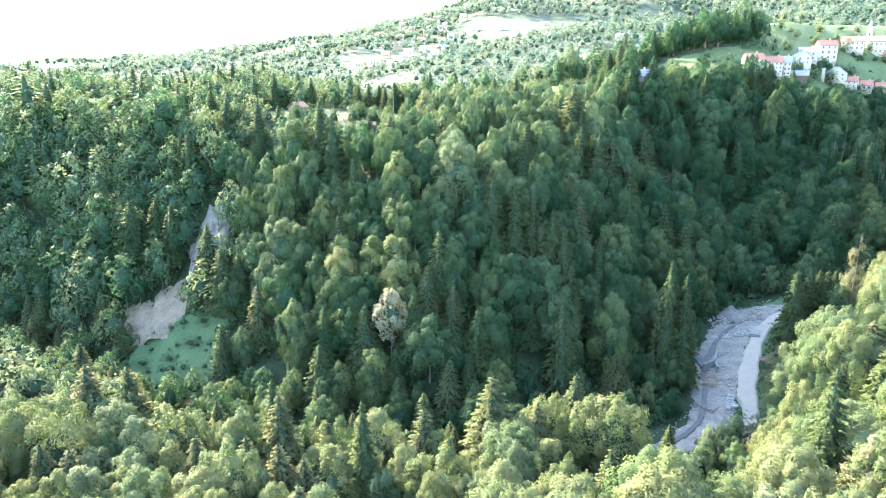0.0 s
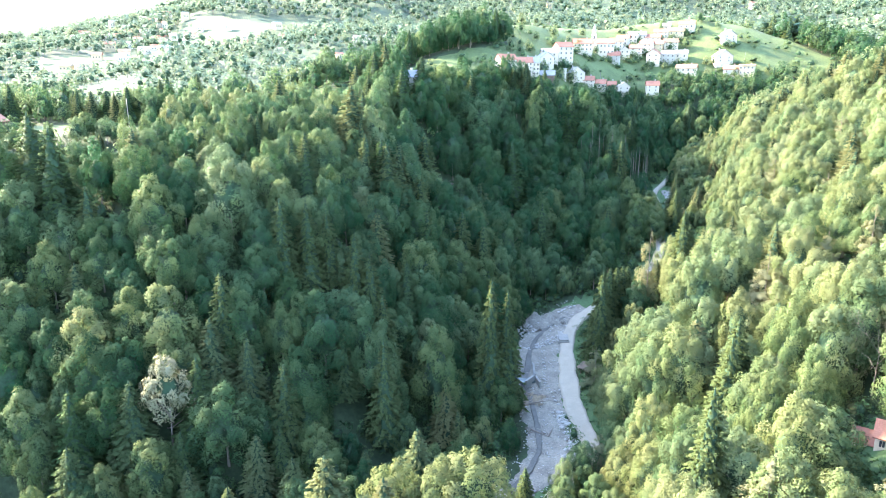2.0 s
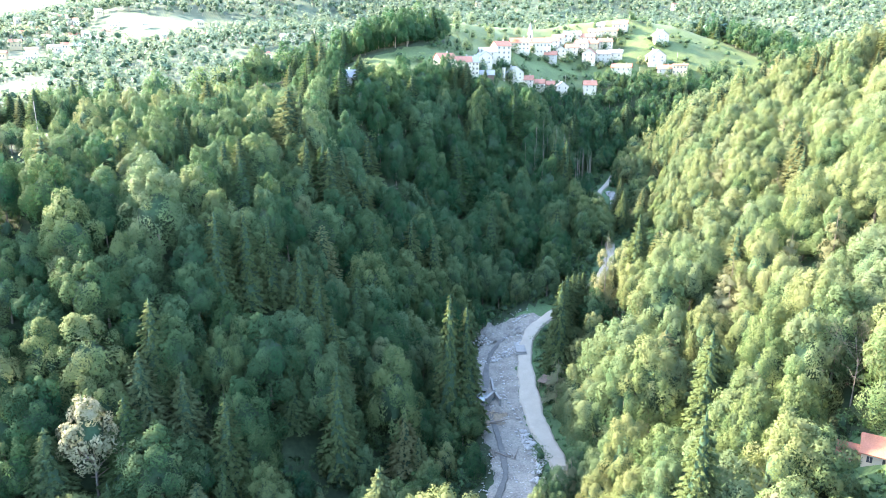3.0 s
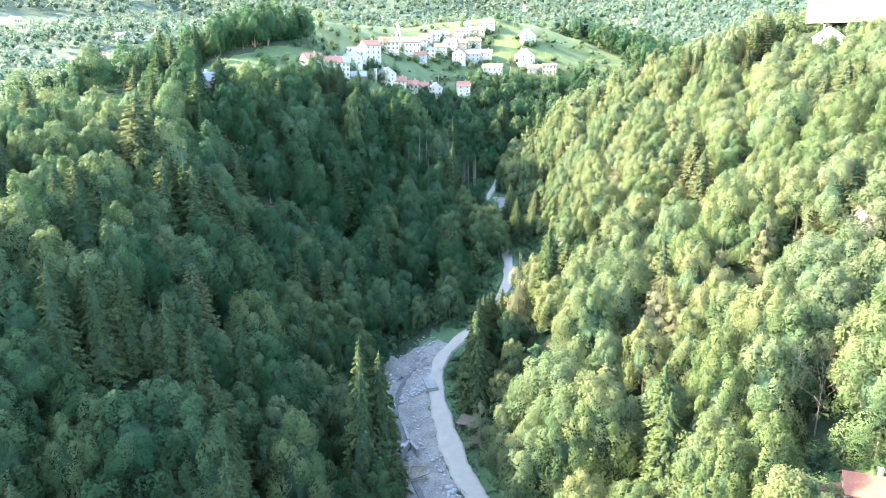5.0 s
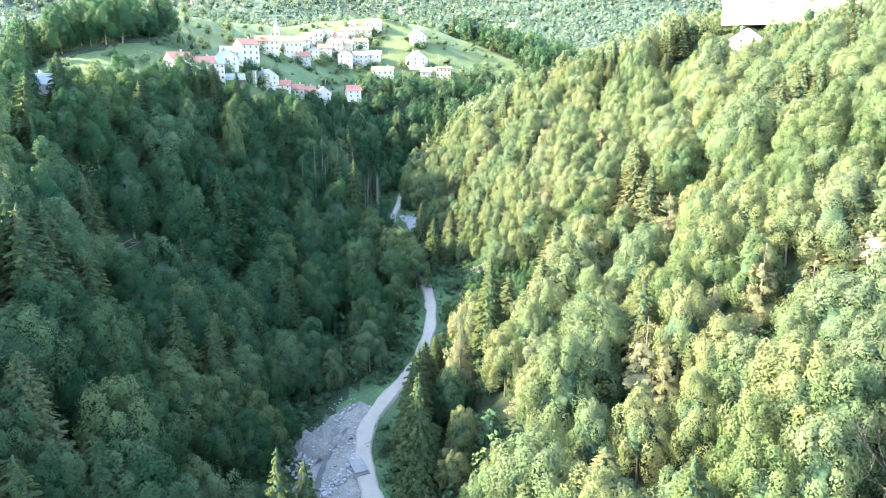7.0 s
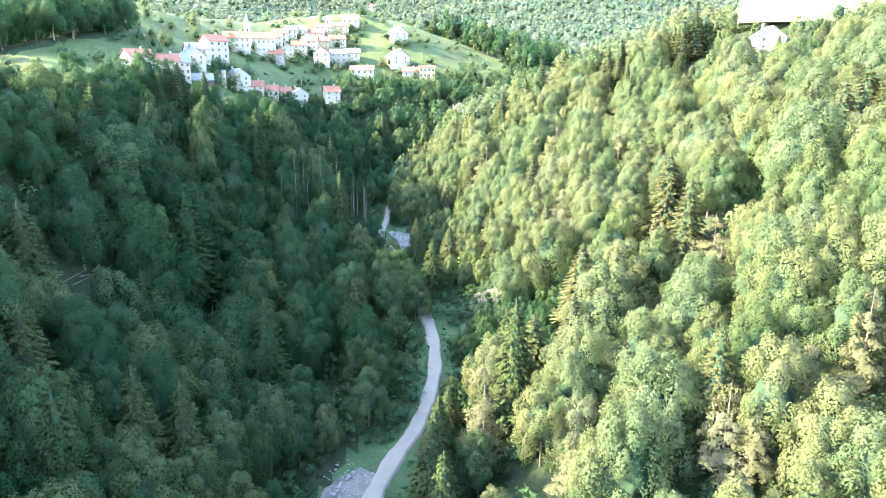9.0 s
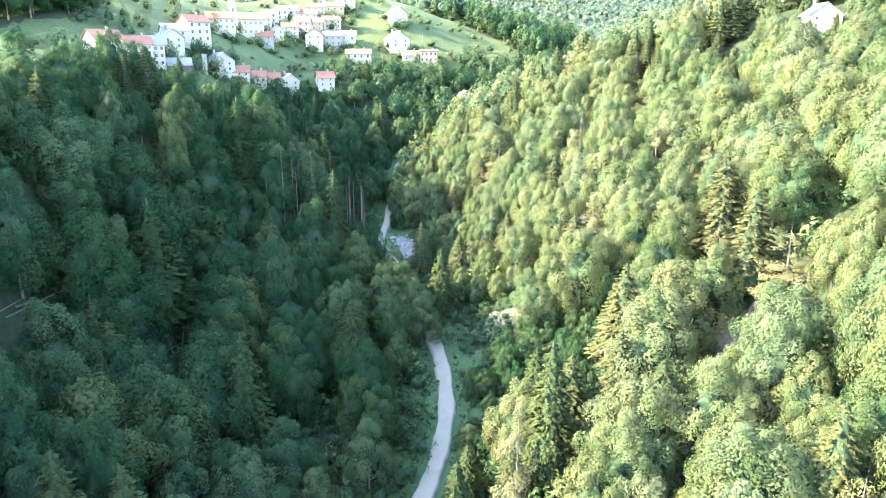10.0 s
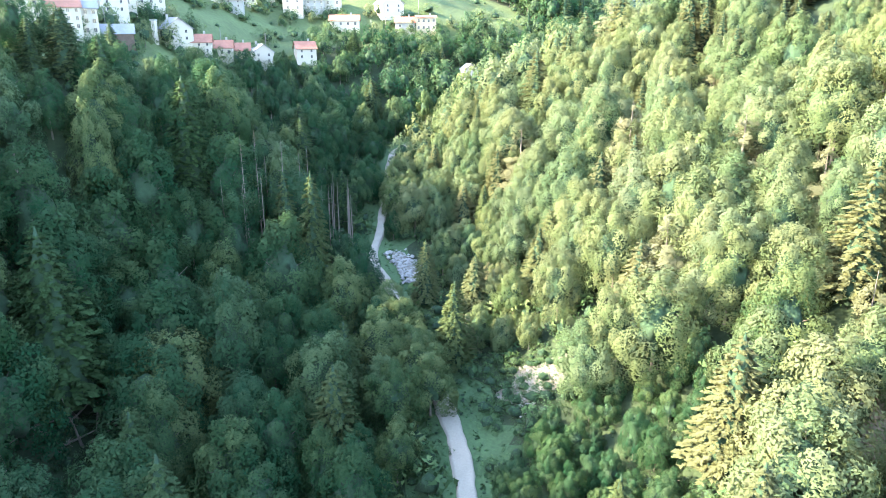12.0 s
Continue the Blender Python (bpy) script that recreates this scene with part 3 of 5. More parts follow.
def wood(name, kind, spots, label, category="trees", shapes=None):
    """A wood that nobody could count, as one mesh. spots: x, y, scale, width, turn, tint."""
    if not len(spots):
        return None
    vs, ts, mi, tn, ns, cl, n = [], [], [], [], [], [], 0
    zs = ground_z(spots[:, 0], spots[:, 1])
    shapes = shapes or kind.coarse
    pick = rng.integers(len(shapes), size=len(spots))
    for (x, y, s, w, a, tint), z, k in zip(spots, zs, pick):
        c, q = math.cos(a) * s * w, math.sin(a) * s * w
        (cv, ct, cn), (tv, tt) = shapes[k]
        stem = unit(tv * [1, 1, 0] + 1e-4)
        for v, t, o, m in ((cv, ct, cn, 0), (tv, tt, stem, 1)):
            vs.append(np.stack([v[:, 0] * c - v[:, 1] * q + x, v[:, 0] * q + v[:, 1] * c + y, v[:, 2] * s + z - 0.2], 1).astype(np.float32))
            ca, sa = math.cos(a), math.sin(a)
            ns.append(np.stack([o[:, 0] * ca - o[:, 1] * sa, o[:, 0] * sa + o[:, 1] * ca, o[:, 2]], 1).astype(np.float32))
            ts.append(t + n)
            mi.append(kinds_of(len(t)) if m == 0 else np.full(len(t), 1))
            tn.append(np.full(len(t), tint))
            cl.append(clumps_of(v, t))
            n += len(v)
    ob = new(name, mesh_from(name, np.concatenate(vs), np.concatenate(ts), [kind.leaf, BARK, SHADED_TWIGS], np.concatenate(mi), np.concatenate(tn), soft=np.concatenate(ns), clump=np.concatenate(cl)))
    ob.color = (0, 0, 0, 1)
    return tagged(ob, label, category, kind="stuff")


BROAD = Kind("broadleaf_tree", "tree", LEAF, lambda r: broad_crown(r, 13000, 0.158, core=3), lambda r: broad_crown(r, 2200, 0.33),
             lambda r: limbs_arrays(r, 13, 4, 6), 10, lambda r: broad_crown(r, 640, 0.52, lobes=26))
SPRUCE = Kind("spruce_tree", "tree", NEEDLE, lambda r: spruce_crown(r, boughs=540, twigs=20, size=0.42), lambda r: spruce_crown(r, boughs=200, twigs=11, size=0.8),
              lambda r: trunk_arrays(19, 0.26, 6, 0.1), 6, lambda r: spruce_crown(r, boughs=60, twigs=4, size=2.0))
LARCHES = Kind("larch_tree", "tree", LARCH, lambda r: larch_crown(r, 7000, size=0.17), lambda r: larch_crown(r, 1300, size=0.38),
               lambda r: trunk_arrays(17, 0.22, 6, 0.2), 4, lambda r: larch_crown(r, 240, size=0.75))
PALES = Kind("pale_tree", "tree", PALE, lambda r: broad_crown(r, 5200, 0.17, 3.6, 4.6, 10, inner=0.45), lambda r: broad_crown(r, 300, 0.6), lambda r: limbs_arrays(r, 13, 4.5, 9), 2)
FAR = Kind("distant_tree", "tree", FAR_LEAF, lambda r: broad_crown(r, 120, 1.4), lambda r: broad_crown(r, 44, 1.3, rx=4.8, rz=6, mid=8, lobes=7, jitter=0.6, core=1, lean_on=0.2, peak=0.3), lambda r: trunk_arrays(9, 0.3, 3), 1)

# single trees that stand out: x, y, height of the tip
MARKED_SPRUCES = [(59.5, 172, 37), (63.8, 172, 33.5), (30.4, 164.6, 28.4), (-1.1, 178.6, 43.5), (8.9, 164.2, 26.7), (25.6, 196, 51.4), (14, 192, 56), (20.4, 194, 55), (31, 190, 47), (34, 187.5, 41.5), (58.6, 214, 46), (72.5, 221, 43), (79, 219.5, 38.5),
                  (97, 181, 32), (102.5, 188, 25), (106, 190.5, 30), (110, 193, 29), (114, 195.5, 28), (118, 198.5, 27), (124, 200.8, 26), (130.5, 190, 44.5), (140, 198, 38),
                  (172.5, 243.8, 40), (165.6, 187, 42), (175, 182, 43), (169.1, 284.7, 55.3), (171, 278.7, 55.9), (215, 265.7, 47), (98, 264, 44), (143, 338, 91), (148, 343, 89),
                  (49, 134, 11.5), (65.7, 105.8, 38), (86.6, 123.8, 36), (-15, 116.5, 26), (-36, 133, 22.5), (93.6, 129.5, 37)]
MARKED_LARCHES = [(116.6, 187.5, 42.5, 1.5), (175, 180.5, 56, 1.3), (135, 135, 57, 1.3), (134, 127, 57, 1.3), (129, 141, 51, 1.2), (119.6, 144.6, 43, 1.2), (174, 168, 57, 1.9), (95, 120, 33, 1.1)]
taken = []


def free(x, y, room):
    return all((x - a) ** 2 + (y - b) ** 2 > room * room for a, b in taken)


for x, y, top in MARKED_SPRUCES:
    h = top - float(ground_z(x, y))
    SPRUCE.single(x, y, h / 20, min(1.35, 27 / h), rng.uniform(0, 6), "tall dark green spruce with drooping boughs and sunlit tip", "spruces of the valley")
    taken.append((x, y))
for x, y, top, wide in MARKED_LARCHES:
    h = top - float(ground_z(x, y))
    LARCHES.single(x, y, h / 18, wide * 15 / h, rng.uniform(0, 6), "slender larch with pale yellow-green needles", "larches of the slope")
    taken.append((x, y))
for x, y, top, wide in ((45, 170, 28.5, 1.4), (100, 122, 40, 1.2), (105, 126, 43, 1.2), (212.5, 292.5, 46, 0.85), (218, 297.5, 47, 0.9), (224, 302, 48, 0.9), (14.1, 157.8, 16, 1.05), (158.5, 238.5, 33, 1.0), (161.5, 243.5, 34, 1.05), (165, 248.5, 34, 1.0), (168.5, 253.5, 36, 1.0), (172, 259, 37, 1.1),
                        (166.5, 266, 42, 1.2), (160, 251, 38, 1.15), (113, 195, 17, 0.62), (118, 197, 18, 0.62), (122.5, 200, 18.6, 0.62), (127, 202.5, 19.4, 0.65), (131.5, 206, 20, 0.62), (137, 209.5, 20.6, 0.65), (90, 109, 36, 1.1), (85.5, 113, 35, 1.1), (95, 112.5, 38, 1.0), (86, 105, 32, 0.9), (145, 309, 75, 1.0), (140.5, 303, 72, 0.95), (149.5, 313, 77, 0.9)):
    h = top - float(ground_z(x, y))
    BROAD.single(x, y, h / 15.2, wide * 15.2 / h, 1.0, "round-crowned broadleaf tree of the valley bottom", "broadleaf trees of the valley")
    taken.append((x, y))
for x, y, top in ((91, 247, 28), (84.5, 252, 30)):
    h = top - float(ground_z(x, y))
    BROAD.single(x, y, h / 15.2, 0.5 * 15.2 / h, 2.0, "slender light green poplar above the dark beech wood", "poplars", 0.5, name="poplar_tree")
    taken.append((x, y))
PALES.single(-13.5, 168.6, 1.5, 0.95, 0, "whitish blossoming tree among dark spruces", "pale trees")
taken.append((-13.5, 168.6))
PALES.single(144, 120.2, 0.72, 1.25, 2.0, "white-flowering tree among sunlit green crowns", "pale trees", 0.9)
taken.append((144, 120.2))


# bare places and gaps for the camera's view: x, y, half width, half depth
PATCHES = [(-75, 216, 5.5, 12), (-91, 204, 11, 6), (-81, 190, 15, 10), (155, 205, 17, 12.5), (172, 226, 10, 9), (-74, 180, 12, 8), (118, 203, 9, 5), (140, 213, 12, 6), (169, 174, 5, 5), (162.5, 172, 6.5, 4.5), (164.5, 179, 4.5, 4.5), (86, 269, 8, 7), (115, 271, 8.5, 7), (109, 263, 5, 5), (97, 100, 7.5, 7.5), (90, 177, 4, 4), (70.5, 183, 6, 5), (82, 305, 6, 5), (-56, 273, 6, 6), (-40, 262, 24, 8), (110, 181.5, 7, 4), (294, 174, 13, 32), (276, 187, 6, 6), (106, 110, 4, 4), (141.5, 119, 3.5, 3.5)]


def wooded(x, y):
    """How likely a tree stands here."""
    side, wide = valley(x, y)
    road, bed, brook = ribbon_gap(x, y, ROAD_LINE), ribbon_gap(x, y, STREAM_LINE), ribbon_gap(x, y, UPPER_STREAM)
    k = np.ones(np.shape(x)) * (road > np.where(side > 0, np.where((x > 164) & (x < 200), 5.2, 3.8), np.where((x > 106) & (x < 166), 8.0, np.where((x > 164) & (x < 200), 5.2, 3.6))) * np.where(y < 150, 0.75, 1)) * (bed > np.where(y < 141, 3.5, np.where(y < 158, 8.0, np.where(y > 203, 6.8, np.where(side > 0, 9.5, 9.0))))) * (brook > 4.5)
    for px, py, pw, pd in PATCHES:
        k = k * (np.hypot((x - px) / pw, (y - py) / pd) > 1)
    return k * (meadow_mask(x, y) < 0.5)


def scatter(x0, x1, y0, y1, step):
    gx, gy = np.meshgrid(np.arange(x0, x1, step), np.arange(y0, y1, step))
    gx, gy = gx.ravel() + rng.uniform(-0.42, 0.42, gx.size) * step, gy.ravel() + rng.uniform(-0.42, 0.42, gx.size) * step
    return gx, gy


def plant_near():
    x, y = scatter(-330, 430, 25, 470, 6.9)
    side, wide = valley(x, y)
    far = np.hypot(x - 40, y - 120)
    keep = (y > 38 + 0.34 * np.maximum(x, 0)) & (x > -0.68 * y - 18) & (far < 470) & (wooded(x, y) > rng.uniform(size=x.size))
    # thinner on the bench behind the ridge, which hides it
    keep &= ~((side > wide + 150) & (rng.uniform(size=x.size) < 0.72)) & ~((side < -wide - 190) & (rng.uniform(size=x.size) < 0.65))
    mt = np.array(taken)
    keep &= (np.hypot(x[:, None] - mt[:, 0], y[:, None] - mt[:, 1]) > 3.6).all(1)
    x, y, side, wide = x[keep], y[keep], side[keep], wide[keep]
    # large crowns stand wider apart on the terrace
    ahead = (x - 97.75) * AXIS[0] + (y - 195.5) * AXIS[1]
    dense = ~((side < -wide - 4) & (x < 230) & (rng.uniform(size=x.size) < 0.22)) & ~((ahead > 15) & (ahead < 112) & (side > 0) & (side < wide + 60) & (rng.uniform(size=x.size) < 0.3))
    x, y, side, wide, ahead = x[dense], y[dense], side[dense], wide[dense], ahead[dense]
    patch = waves(x, y, 70, 9.0)
    dice = rng.uniform(size=x.size)
    beech = side > 0
    conifer = np.where(beech, np.where((x < 60) & (side < wide + 60), 0.15, 0.1) + 0.14 * (patch > 0.15), 0.13 + 0.18 * (patch > 0.2))
    conifer = np.where(beech & (x < -70) & (side > wide + 70), 0.45, np.where(~beech & (y < 125 + 0.3 * x), 0.06, conifer))
    is_spruce = dice < conifer
    is_larch = ~is_spruce & (dice > np.where(beech, 1.0, 0.955))
    lift = np.where(beech, rng.uniform(0.72, 1.25, x.size), rng.uniform(0.78, 1.25, x.size)) * (1 + 0.15 * waves(x, y, 45, 4.0))
    edge = smooth(0, 14, np.abs(side) - wide)
    q, share = hill(x, y)
    lift *= 1 - np.where(x > 200, 0.34, 0.22) * smooth(-55, -15, q) * smooth(0.5, 0.8, share) * (q < 20)
    lift *= np.where((q < -28) & (q > -75) & (share > 0.6) & beech, rng.choice([0.8, 1.0, 1.25], x.size), 1)
    lift *= 0.66 + 0.34 * edge
    # tall old trees on the near bank, young ones behind them
    old = (x < 40) & (x > -120) & (y > 82) & (side < 10)
    lift *= np.where(old, 1.6, np.where((x < 45) & (edge < 0.6), 0.9, 1))
    # trees lowered in front of the hilltop so the camera sees the hall
    lift *= np.where(np.hypot((x - 262) / 26, (y - 176) / 40) < 1, 0.55, 1)
    # trees lowered so the camera sees the cottage and the bare scar
    lift *= np.where((np.hypot((x - 85) / 11, (y - 92) / 8) < 1) | (np.hypot((x - 161) / 11, (y - 171) / 6) < 1), 0.42, 1)
    # trees lowered along the crest to fit the skyline from the camera
    crest = (x < 60) & (side > wide + 62)
    lift *= np.where(crest, 0.74, 1) * np.where(np.hypot((x + 42) * 0.45, y - 252) < 17, 0.6, 1)
    # beech side tinted dark as in shade, ash and hazel light as in sun
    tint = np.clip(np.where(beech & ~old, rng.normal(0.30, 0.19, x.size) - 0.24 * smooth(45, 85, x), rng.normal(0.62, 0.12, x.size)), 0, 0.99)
    # tall stands below the crest and on the lower sunny slope
    lift *= 1 + np.where(is_spruce, 0.16, 0.14) * (1 - smooth(70, 110, x)) * (np.abs(side) < wide + 62)
    terrace = smooth(5, 32, ahead) * (1 - smooth(95, 125, ahead)) * (side > 0) * (side < wide + 62)
    lift *= 1 + 0.38 * terrace + 0.16 * (~beech & (x > 80) & (x < 230))
    lift = np.minimum(lift, np.where(is_spruce & ~beech, 1.15, 1.65))
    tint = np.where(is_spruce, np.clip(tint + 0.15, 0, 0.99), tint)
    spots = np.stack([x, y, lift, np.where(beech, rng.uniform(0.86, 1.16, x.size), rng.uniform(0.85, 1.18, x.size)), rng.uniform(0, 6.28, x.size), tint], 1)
    # single trees along the stretch of the valley above and below the riverbed
    broad = ~is_spruce & ~is_larch
    light = tint > np.where(beech, 0.2, 0.62)
    sunny_bank = [(-40, 118), (30, 112), (82, 108), (105, 150), (140, 190), (155, 215)]
    beech_bank = [(70, 205), (100, 235), (140, 265), (165, 280)]
    for kind, name, mask, most, bank, label, group in (
            (BROAD, "ash_tree", broad & ~beech & light, 300, sunny_bank, "ash tree in full summer leaf, tinted light as in sun", "ash trees of the dry slope"),
            (BROAD, "hornbeam_tree", broad & ~beech & ~light, 300, sunny_bank, "mid-green hornbeam in full summer leaf on the sunny slope", "hornbeams of the dry slope"),
            (BROAD, "beech_tree", broad & beech & ~light, 300, beech_bank, "beech tree in full summer leaf, tinted dark as in shade", "beech trees of the steep slope"),
            (BROAD, "maple_tree", broad & beech & light, 300, beech_bank, "fresh green maple in full leaf on the shaded slope", "maples of the steep slope"),
            (SPRUCE, "spruce_tree", is_spruce, 300, sunny_bank + beech_bank, "dark green forest spruce", "spruces of the valley"),
            (LARCHES, "larch_tree", is_larch, 60, sunny_bank, "pale yellow-green larch on the slope", "larches of the slope")):
        idx = np.where(mask)[0]
        order = idx[np.argsort(ribbon_gap(x[idx], y[idx], bank))]
        slim = kind is not BROAD
        for i in order[:most]:
            s = spots[i]
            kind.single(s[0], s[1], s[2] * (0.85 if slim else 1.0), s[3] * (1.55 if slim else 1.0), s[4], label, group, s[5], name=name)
        rest = spots[order[most:]].copy()
        if slim:
            rest[:, 2] *= 0.85
            rest[:, 3] *= 1.55
        close = ribbon_gap(rest[:, 0], rest[:, 1], [(0, 90), (30, 130), (90, 185), (120, 215)]) < 122
        word = name.replace("_tree", "")
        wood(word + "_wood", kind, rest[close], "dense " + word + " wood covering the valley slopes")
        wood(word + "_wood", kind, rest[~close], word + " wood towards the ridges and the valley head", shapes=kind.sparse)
    # the wood goes on behind the start of the flight
    x, y = scatter(-150, 330, -150, 160, 8.5)
    keep = (y < 40 + 0.34 * np.maximum(x, 0)) & (meadow_mask(x, y) < 0.5)
    x, y = x[keep], y[keep]
    n = x.size
    spots = np.stack([x, y, rng.uniform(0.7, 1.05, n), rng.uniform(0.9, 1.25, n), rng.uniform(0, 6.28, n), rng.uniform(0.4, 0.85, n)], 1)
    edge = y > 8 + 0.34 * np.maximum(x, 0)
    wood("ash_wood", BROAD, spots[edge], "ash wood along the upper edge of the sunny slope")
    wood("ash_wood", BROAD, spots[~edge], "ash wood on the slope behind the start of the flight", shapes=FAR.coarse)


plant_near()


def plant_far():
    x, y = scatter(-900, 1700, 330, 1900, 16.5)
    far = np.hypot(x - 40, y - 120)
    az = np.degrees(np.arctan2(x - 40, y - 120))
    keep = (far > 460) & (far < 1850) & (az > -42) & (az < 92)
    keep &= (meadow_mask(x, y) < 0.5) & (rng.uniform(size=x.size) < np.interp(far, [460, 1000, 1850], [1.0, 0.85, 0.6]))
    x, y = x[keep], y[keep]
    s = rng.uniform(0.8, 1.25, x.size) * np.interp(np.hypot(x, y), [500, 1800], [0.95, 1.5])
    spots = np.stack([x, y, s, rng.uniform(1.05, 1.45, x.size), rng.uniform(0, 6.28, x.size), rng.uniform(0, 0.99, x.size)], 1)
    wood("distant_wood", FAR, spots, "distant forest with haze painted into its leaves, on the hills beyond the village")


plant_far()


# ---- shrubs and grass ----
BUSH = Kind("shrub", "shrub", SHRUB, lambda r: broad_crown(r, 160, 0.4, 1.5, 1.2, 0.9, lobes=6), lambda r: broad_crown(r, 380, 0.1, 1.5, 1.2, 0.9, lobes=9, core=1), lambda r: trunk_arrays(0.8, 0.05, 3), 1)
BUSH.coarse = [(c, (t[0] * [0.2, 0.2, 0.08], t[1])) for c, t in BUSH.coarse]
YOUNG = Kind("undergrowth", "shrub", SHRUB, lambda r: broad_crown(r, 60, 0.4, 1.2, 1.4, 0.9, lobes=6, core=1), lambda r: broad_crown(r, 130, 0.2, 1.2, 1.5, 0.9, lobes=9, core=1), lambda r: trunk_arrays(0.8, 0.05, 3), 1)
YOUNG.coarse = [(c, (t[0] * [0.2, 0.2, 0.08], t[1])) for c, t in YOUNG.coarse]
TUFT = Kind("grass_tuft", "grass", GRASSY, lambda r: broad_crown(r, 12, 0.2, 0.4, 0.3, 0.2, lobes=2), lambda r: broad_crown(r, 14, 0.22, 0.5, 0.28, 0.15, lobes=2, core=1), lambda r: trunk_arrays(0.2, 0.01, 3), 1)
TUFT.coarse = [(c, (t[0] * [0.02, 0.02, 0.01], t[1])) for c, t in TUFT.coarse]


def plant_low():
    x, y = scatter(20, 300, 95, 350, 2.6)
    side, wide = valley(x, y)
    road, bed, brook = ribbon_gap(x, y, ROAD_LINE), ribbon_gap(x, y, STREAM_LINE), ribbon_gap(x, y, UPPER_STREAM)
    verge = (np.abs(side) < wide + 9) & (road > 3.6) & (bed > 8.6) & (brook > 3.2)
    slopes = (np.hypot((x - 172) / 11, (y - 226) / 10) < 1) | (np.hypot((x - 156) / 20, (y - 205) / 14.5) < 1)
    hut = (np.abs(np.hypot(x - 94, y - 97) - 12) < 3.5) & (np.hypot(x - 99, y - 100) > 6.5)
    keep = (verge & (rng.uniform(size=x.size) < 0.6)) | (slopes & (rng.uniform(size=x.size) < 0.9) & (road > 4)) | (hut & (rng.uniform(size=x.size) < 0.6))
    strip = (ribbon_gap(x, y, [(77, 166), (75.4, 159), (73, 151), (69, 146)]) < 1.7) & (road > 2.6)
    keep |= strip
    keep |= (np.hypot((x - 116) / 7, (y - 272) / 6) < 1) & (rng.uniform(size=x.size) < 0.7)
    banks = (ribbon_gap(x, y, [(88, 213), (100, 213), (112, 212), (126, 214), (138, 219)]) < 3) | (np.hypot((x - 119) / 11, (y - 203) / 5) < 1) | (np.hypot((x - 140) / 13, (y - 212) / 6) < 1)
    keep |= banks & (road > 3.2) & (bed > 6.5) & (rng.uniform(size=x.size) < 0.8)
    x2, y2 = scatter(-105, -58, 165, 215, 3.2)
    in_clearing = (np.hypot((x2 + 80) / 18, (y2 - 188) / 15) < 1) & (rng.uniform(size=x2.size) < 0.6)
    x, y = np.concatenate([x[keep], x2[in_clearing]]), np.concatenate([y[keep], y2[in_clearing]])
    n = x.size
    big = np.where(np.hypot((x - 156) / 20, (y - 206) / 13) < 1, 0.8, 1.0)
    # low tints darken the shrubs as if they stood in shade
    wood("shrubs", BUSH, np.stack([x, y, big * rng.uniform(0.5, 1.7, n), rng.uniform(0.8, 1.4, n), rng.uniform(0, 6.28, n), rng.uniform(0, 0.55, n)], 1), "low green shrubs and brambles along the track and the stream", "shrubs")
    # young growth under the trees of the slopes
    x, y = scatter(-110, 215, 70, 335, 4.4)
    side, wide = valley(x, y)
    keep = (wooded(x, y) > 0.5) & (np.abs(side) < wide + 80) & (rng.uniform(size=x.size) < 0.55)
    x, y, side = x[keep], y[keep], side[keep]
    n = x.size
    wood("undergrowth", YOUNG, np.stack([x, y, rng.uniform(1.0, 2.6, n), rng.uniform(0.8, 1.3, n), rng.uniform(0, 6.28, n), rng.uniform(0, 0.9, n)], 1), "young trees and bushes growing under the wood", "undergrowth")
    # bushes of the meadows round the village
    x, y = scatter(60, 395, 300, 470, 7)
    q, share = hill(x, y)
    keep = (meadow_mask(x, y) > 0.5) & (share > 0.3) & (rng.uniform(size=x.size) < np.where(q < 5, 0.85, np.where(x < 190, 0.6, 0.35)))
    x, y = x[keep], y[keep]
    n = x.size
    wood("hedge_bushes", BUSH, np.stack([x, y, rng.uniform(0.8, 2.6, n), rng.uniform(0.8, 1.3, n), rng.uniform(0, 6.28, n), rng.uniform(0.3, 0.99, n)], 1), "yellow-green bushes dotting the sunny meadow hillside", "bushes")
    x, y = scatter(66, 112, 70, 116, 0.9)
    keep = (np.hypot((x - 94) * 0.9, y - 97) < 13) & (np.hypot(x - 99, y - 100) > 4)
    x3, y3 = scatter(60, 230, 140, 310, 1.3)
    gap = ribbon_gap(x3, y3, ROAD_LINE)
    k3 = (gap > 2.2) & (gap < 4.6) & (ribbon_gap(x3, y3, STREAM_LINE) > 7)
    x, y = np.concatenate([x[keep], x3[k3]]), np.concatenate([y[keep], y3[k3]])
    n = x.size
    wood("grass_tufts", TUFT, np.stack([x, y, rng.uniform(0.6, 1.6, n), rng.uniform(0.8, 1.3, n), rng.uniform(0, 6.28, n), rng.uniform(0, 0.9, n)], 1), "rough uncut grass of the clearing and the verge", "grass")


plant_low()
# hazel bushes fill the hollow beside the track, tinted dark to paint shade
for x, y in [(p, q) for p in np.arange(132, 178, 4.2) for q in np.arange(193, 224, 4.2)]:
    x, y = x + rng.uniform(-1.2, 1.2), y + rng.uniform(-1.2, 1.2)
    if np.hypot((x - 155) / 21, (y - 207) / 14) < 1 and ribbon_gap(x, y, ROAD_LINE) > 4.6:
        k = rng.uniform(0.32, 0.55)
        BROAD.single(x, y, k, rng.uniform(0.8, 1.2), rng.uniform(0, 6), "hazel bush in the hollow beside the track, tinted dark as in shade", "hazel bushes", rng.uniform(0, 0.2), name="hazel_bush")


x, y = scatter(170, 345, 350, 450, 10)
keep = (meadow_mask(x, y) > 0.5) & (rng.uniform(size=x.size) < 0.5)
x, y = x[keep], y[keep]
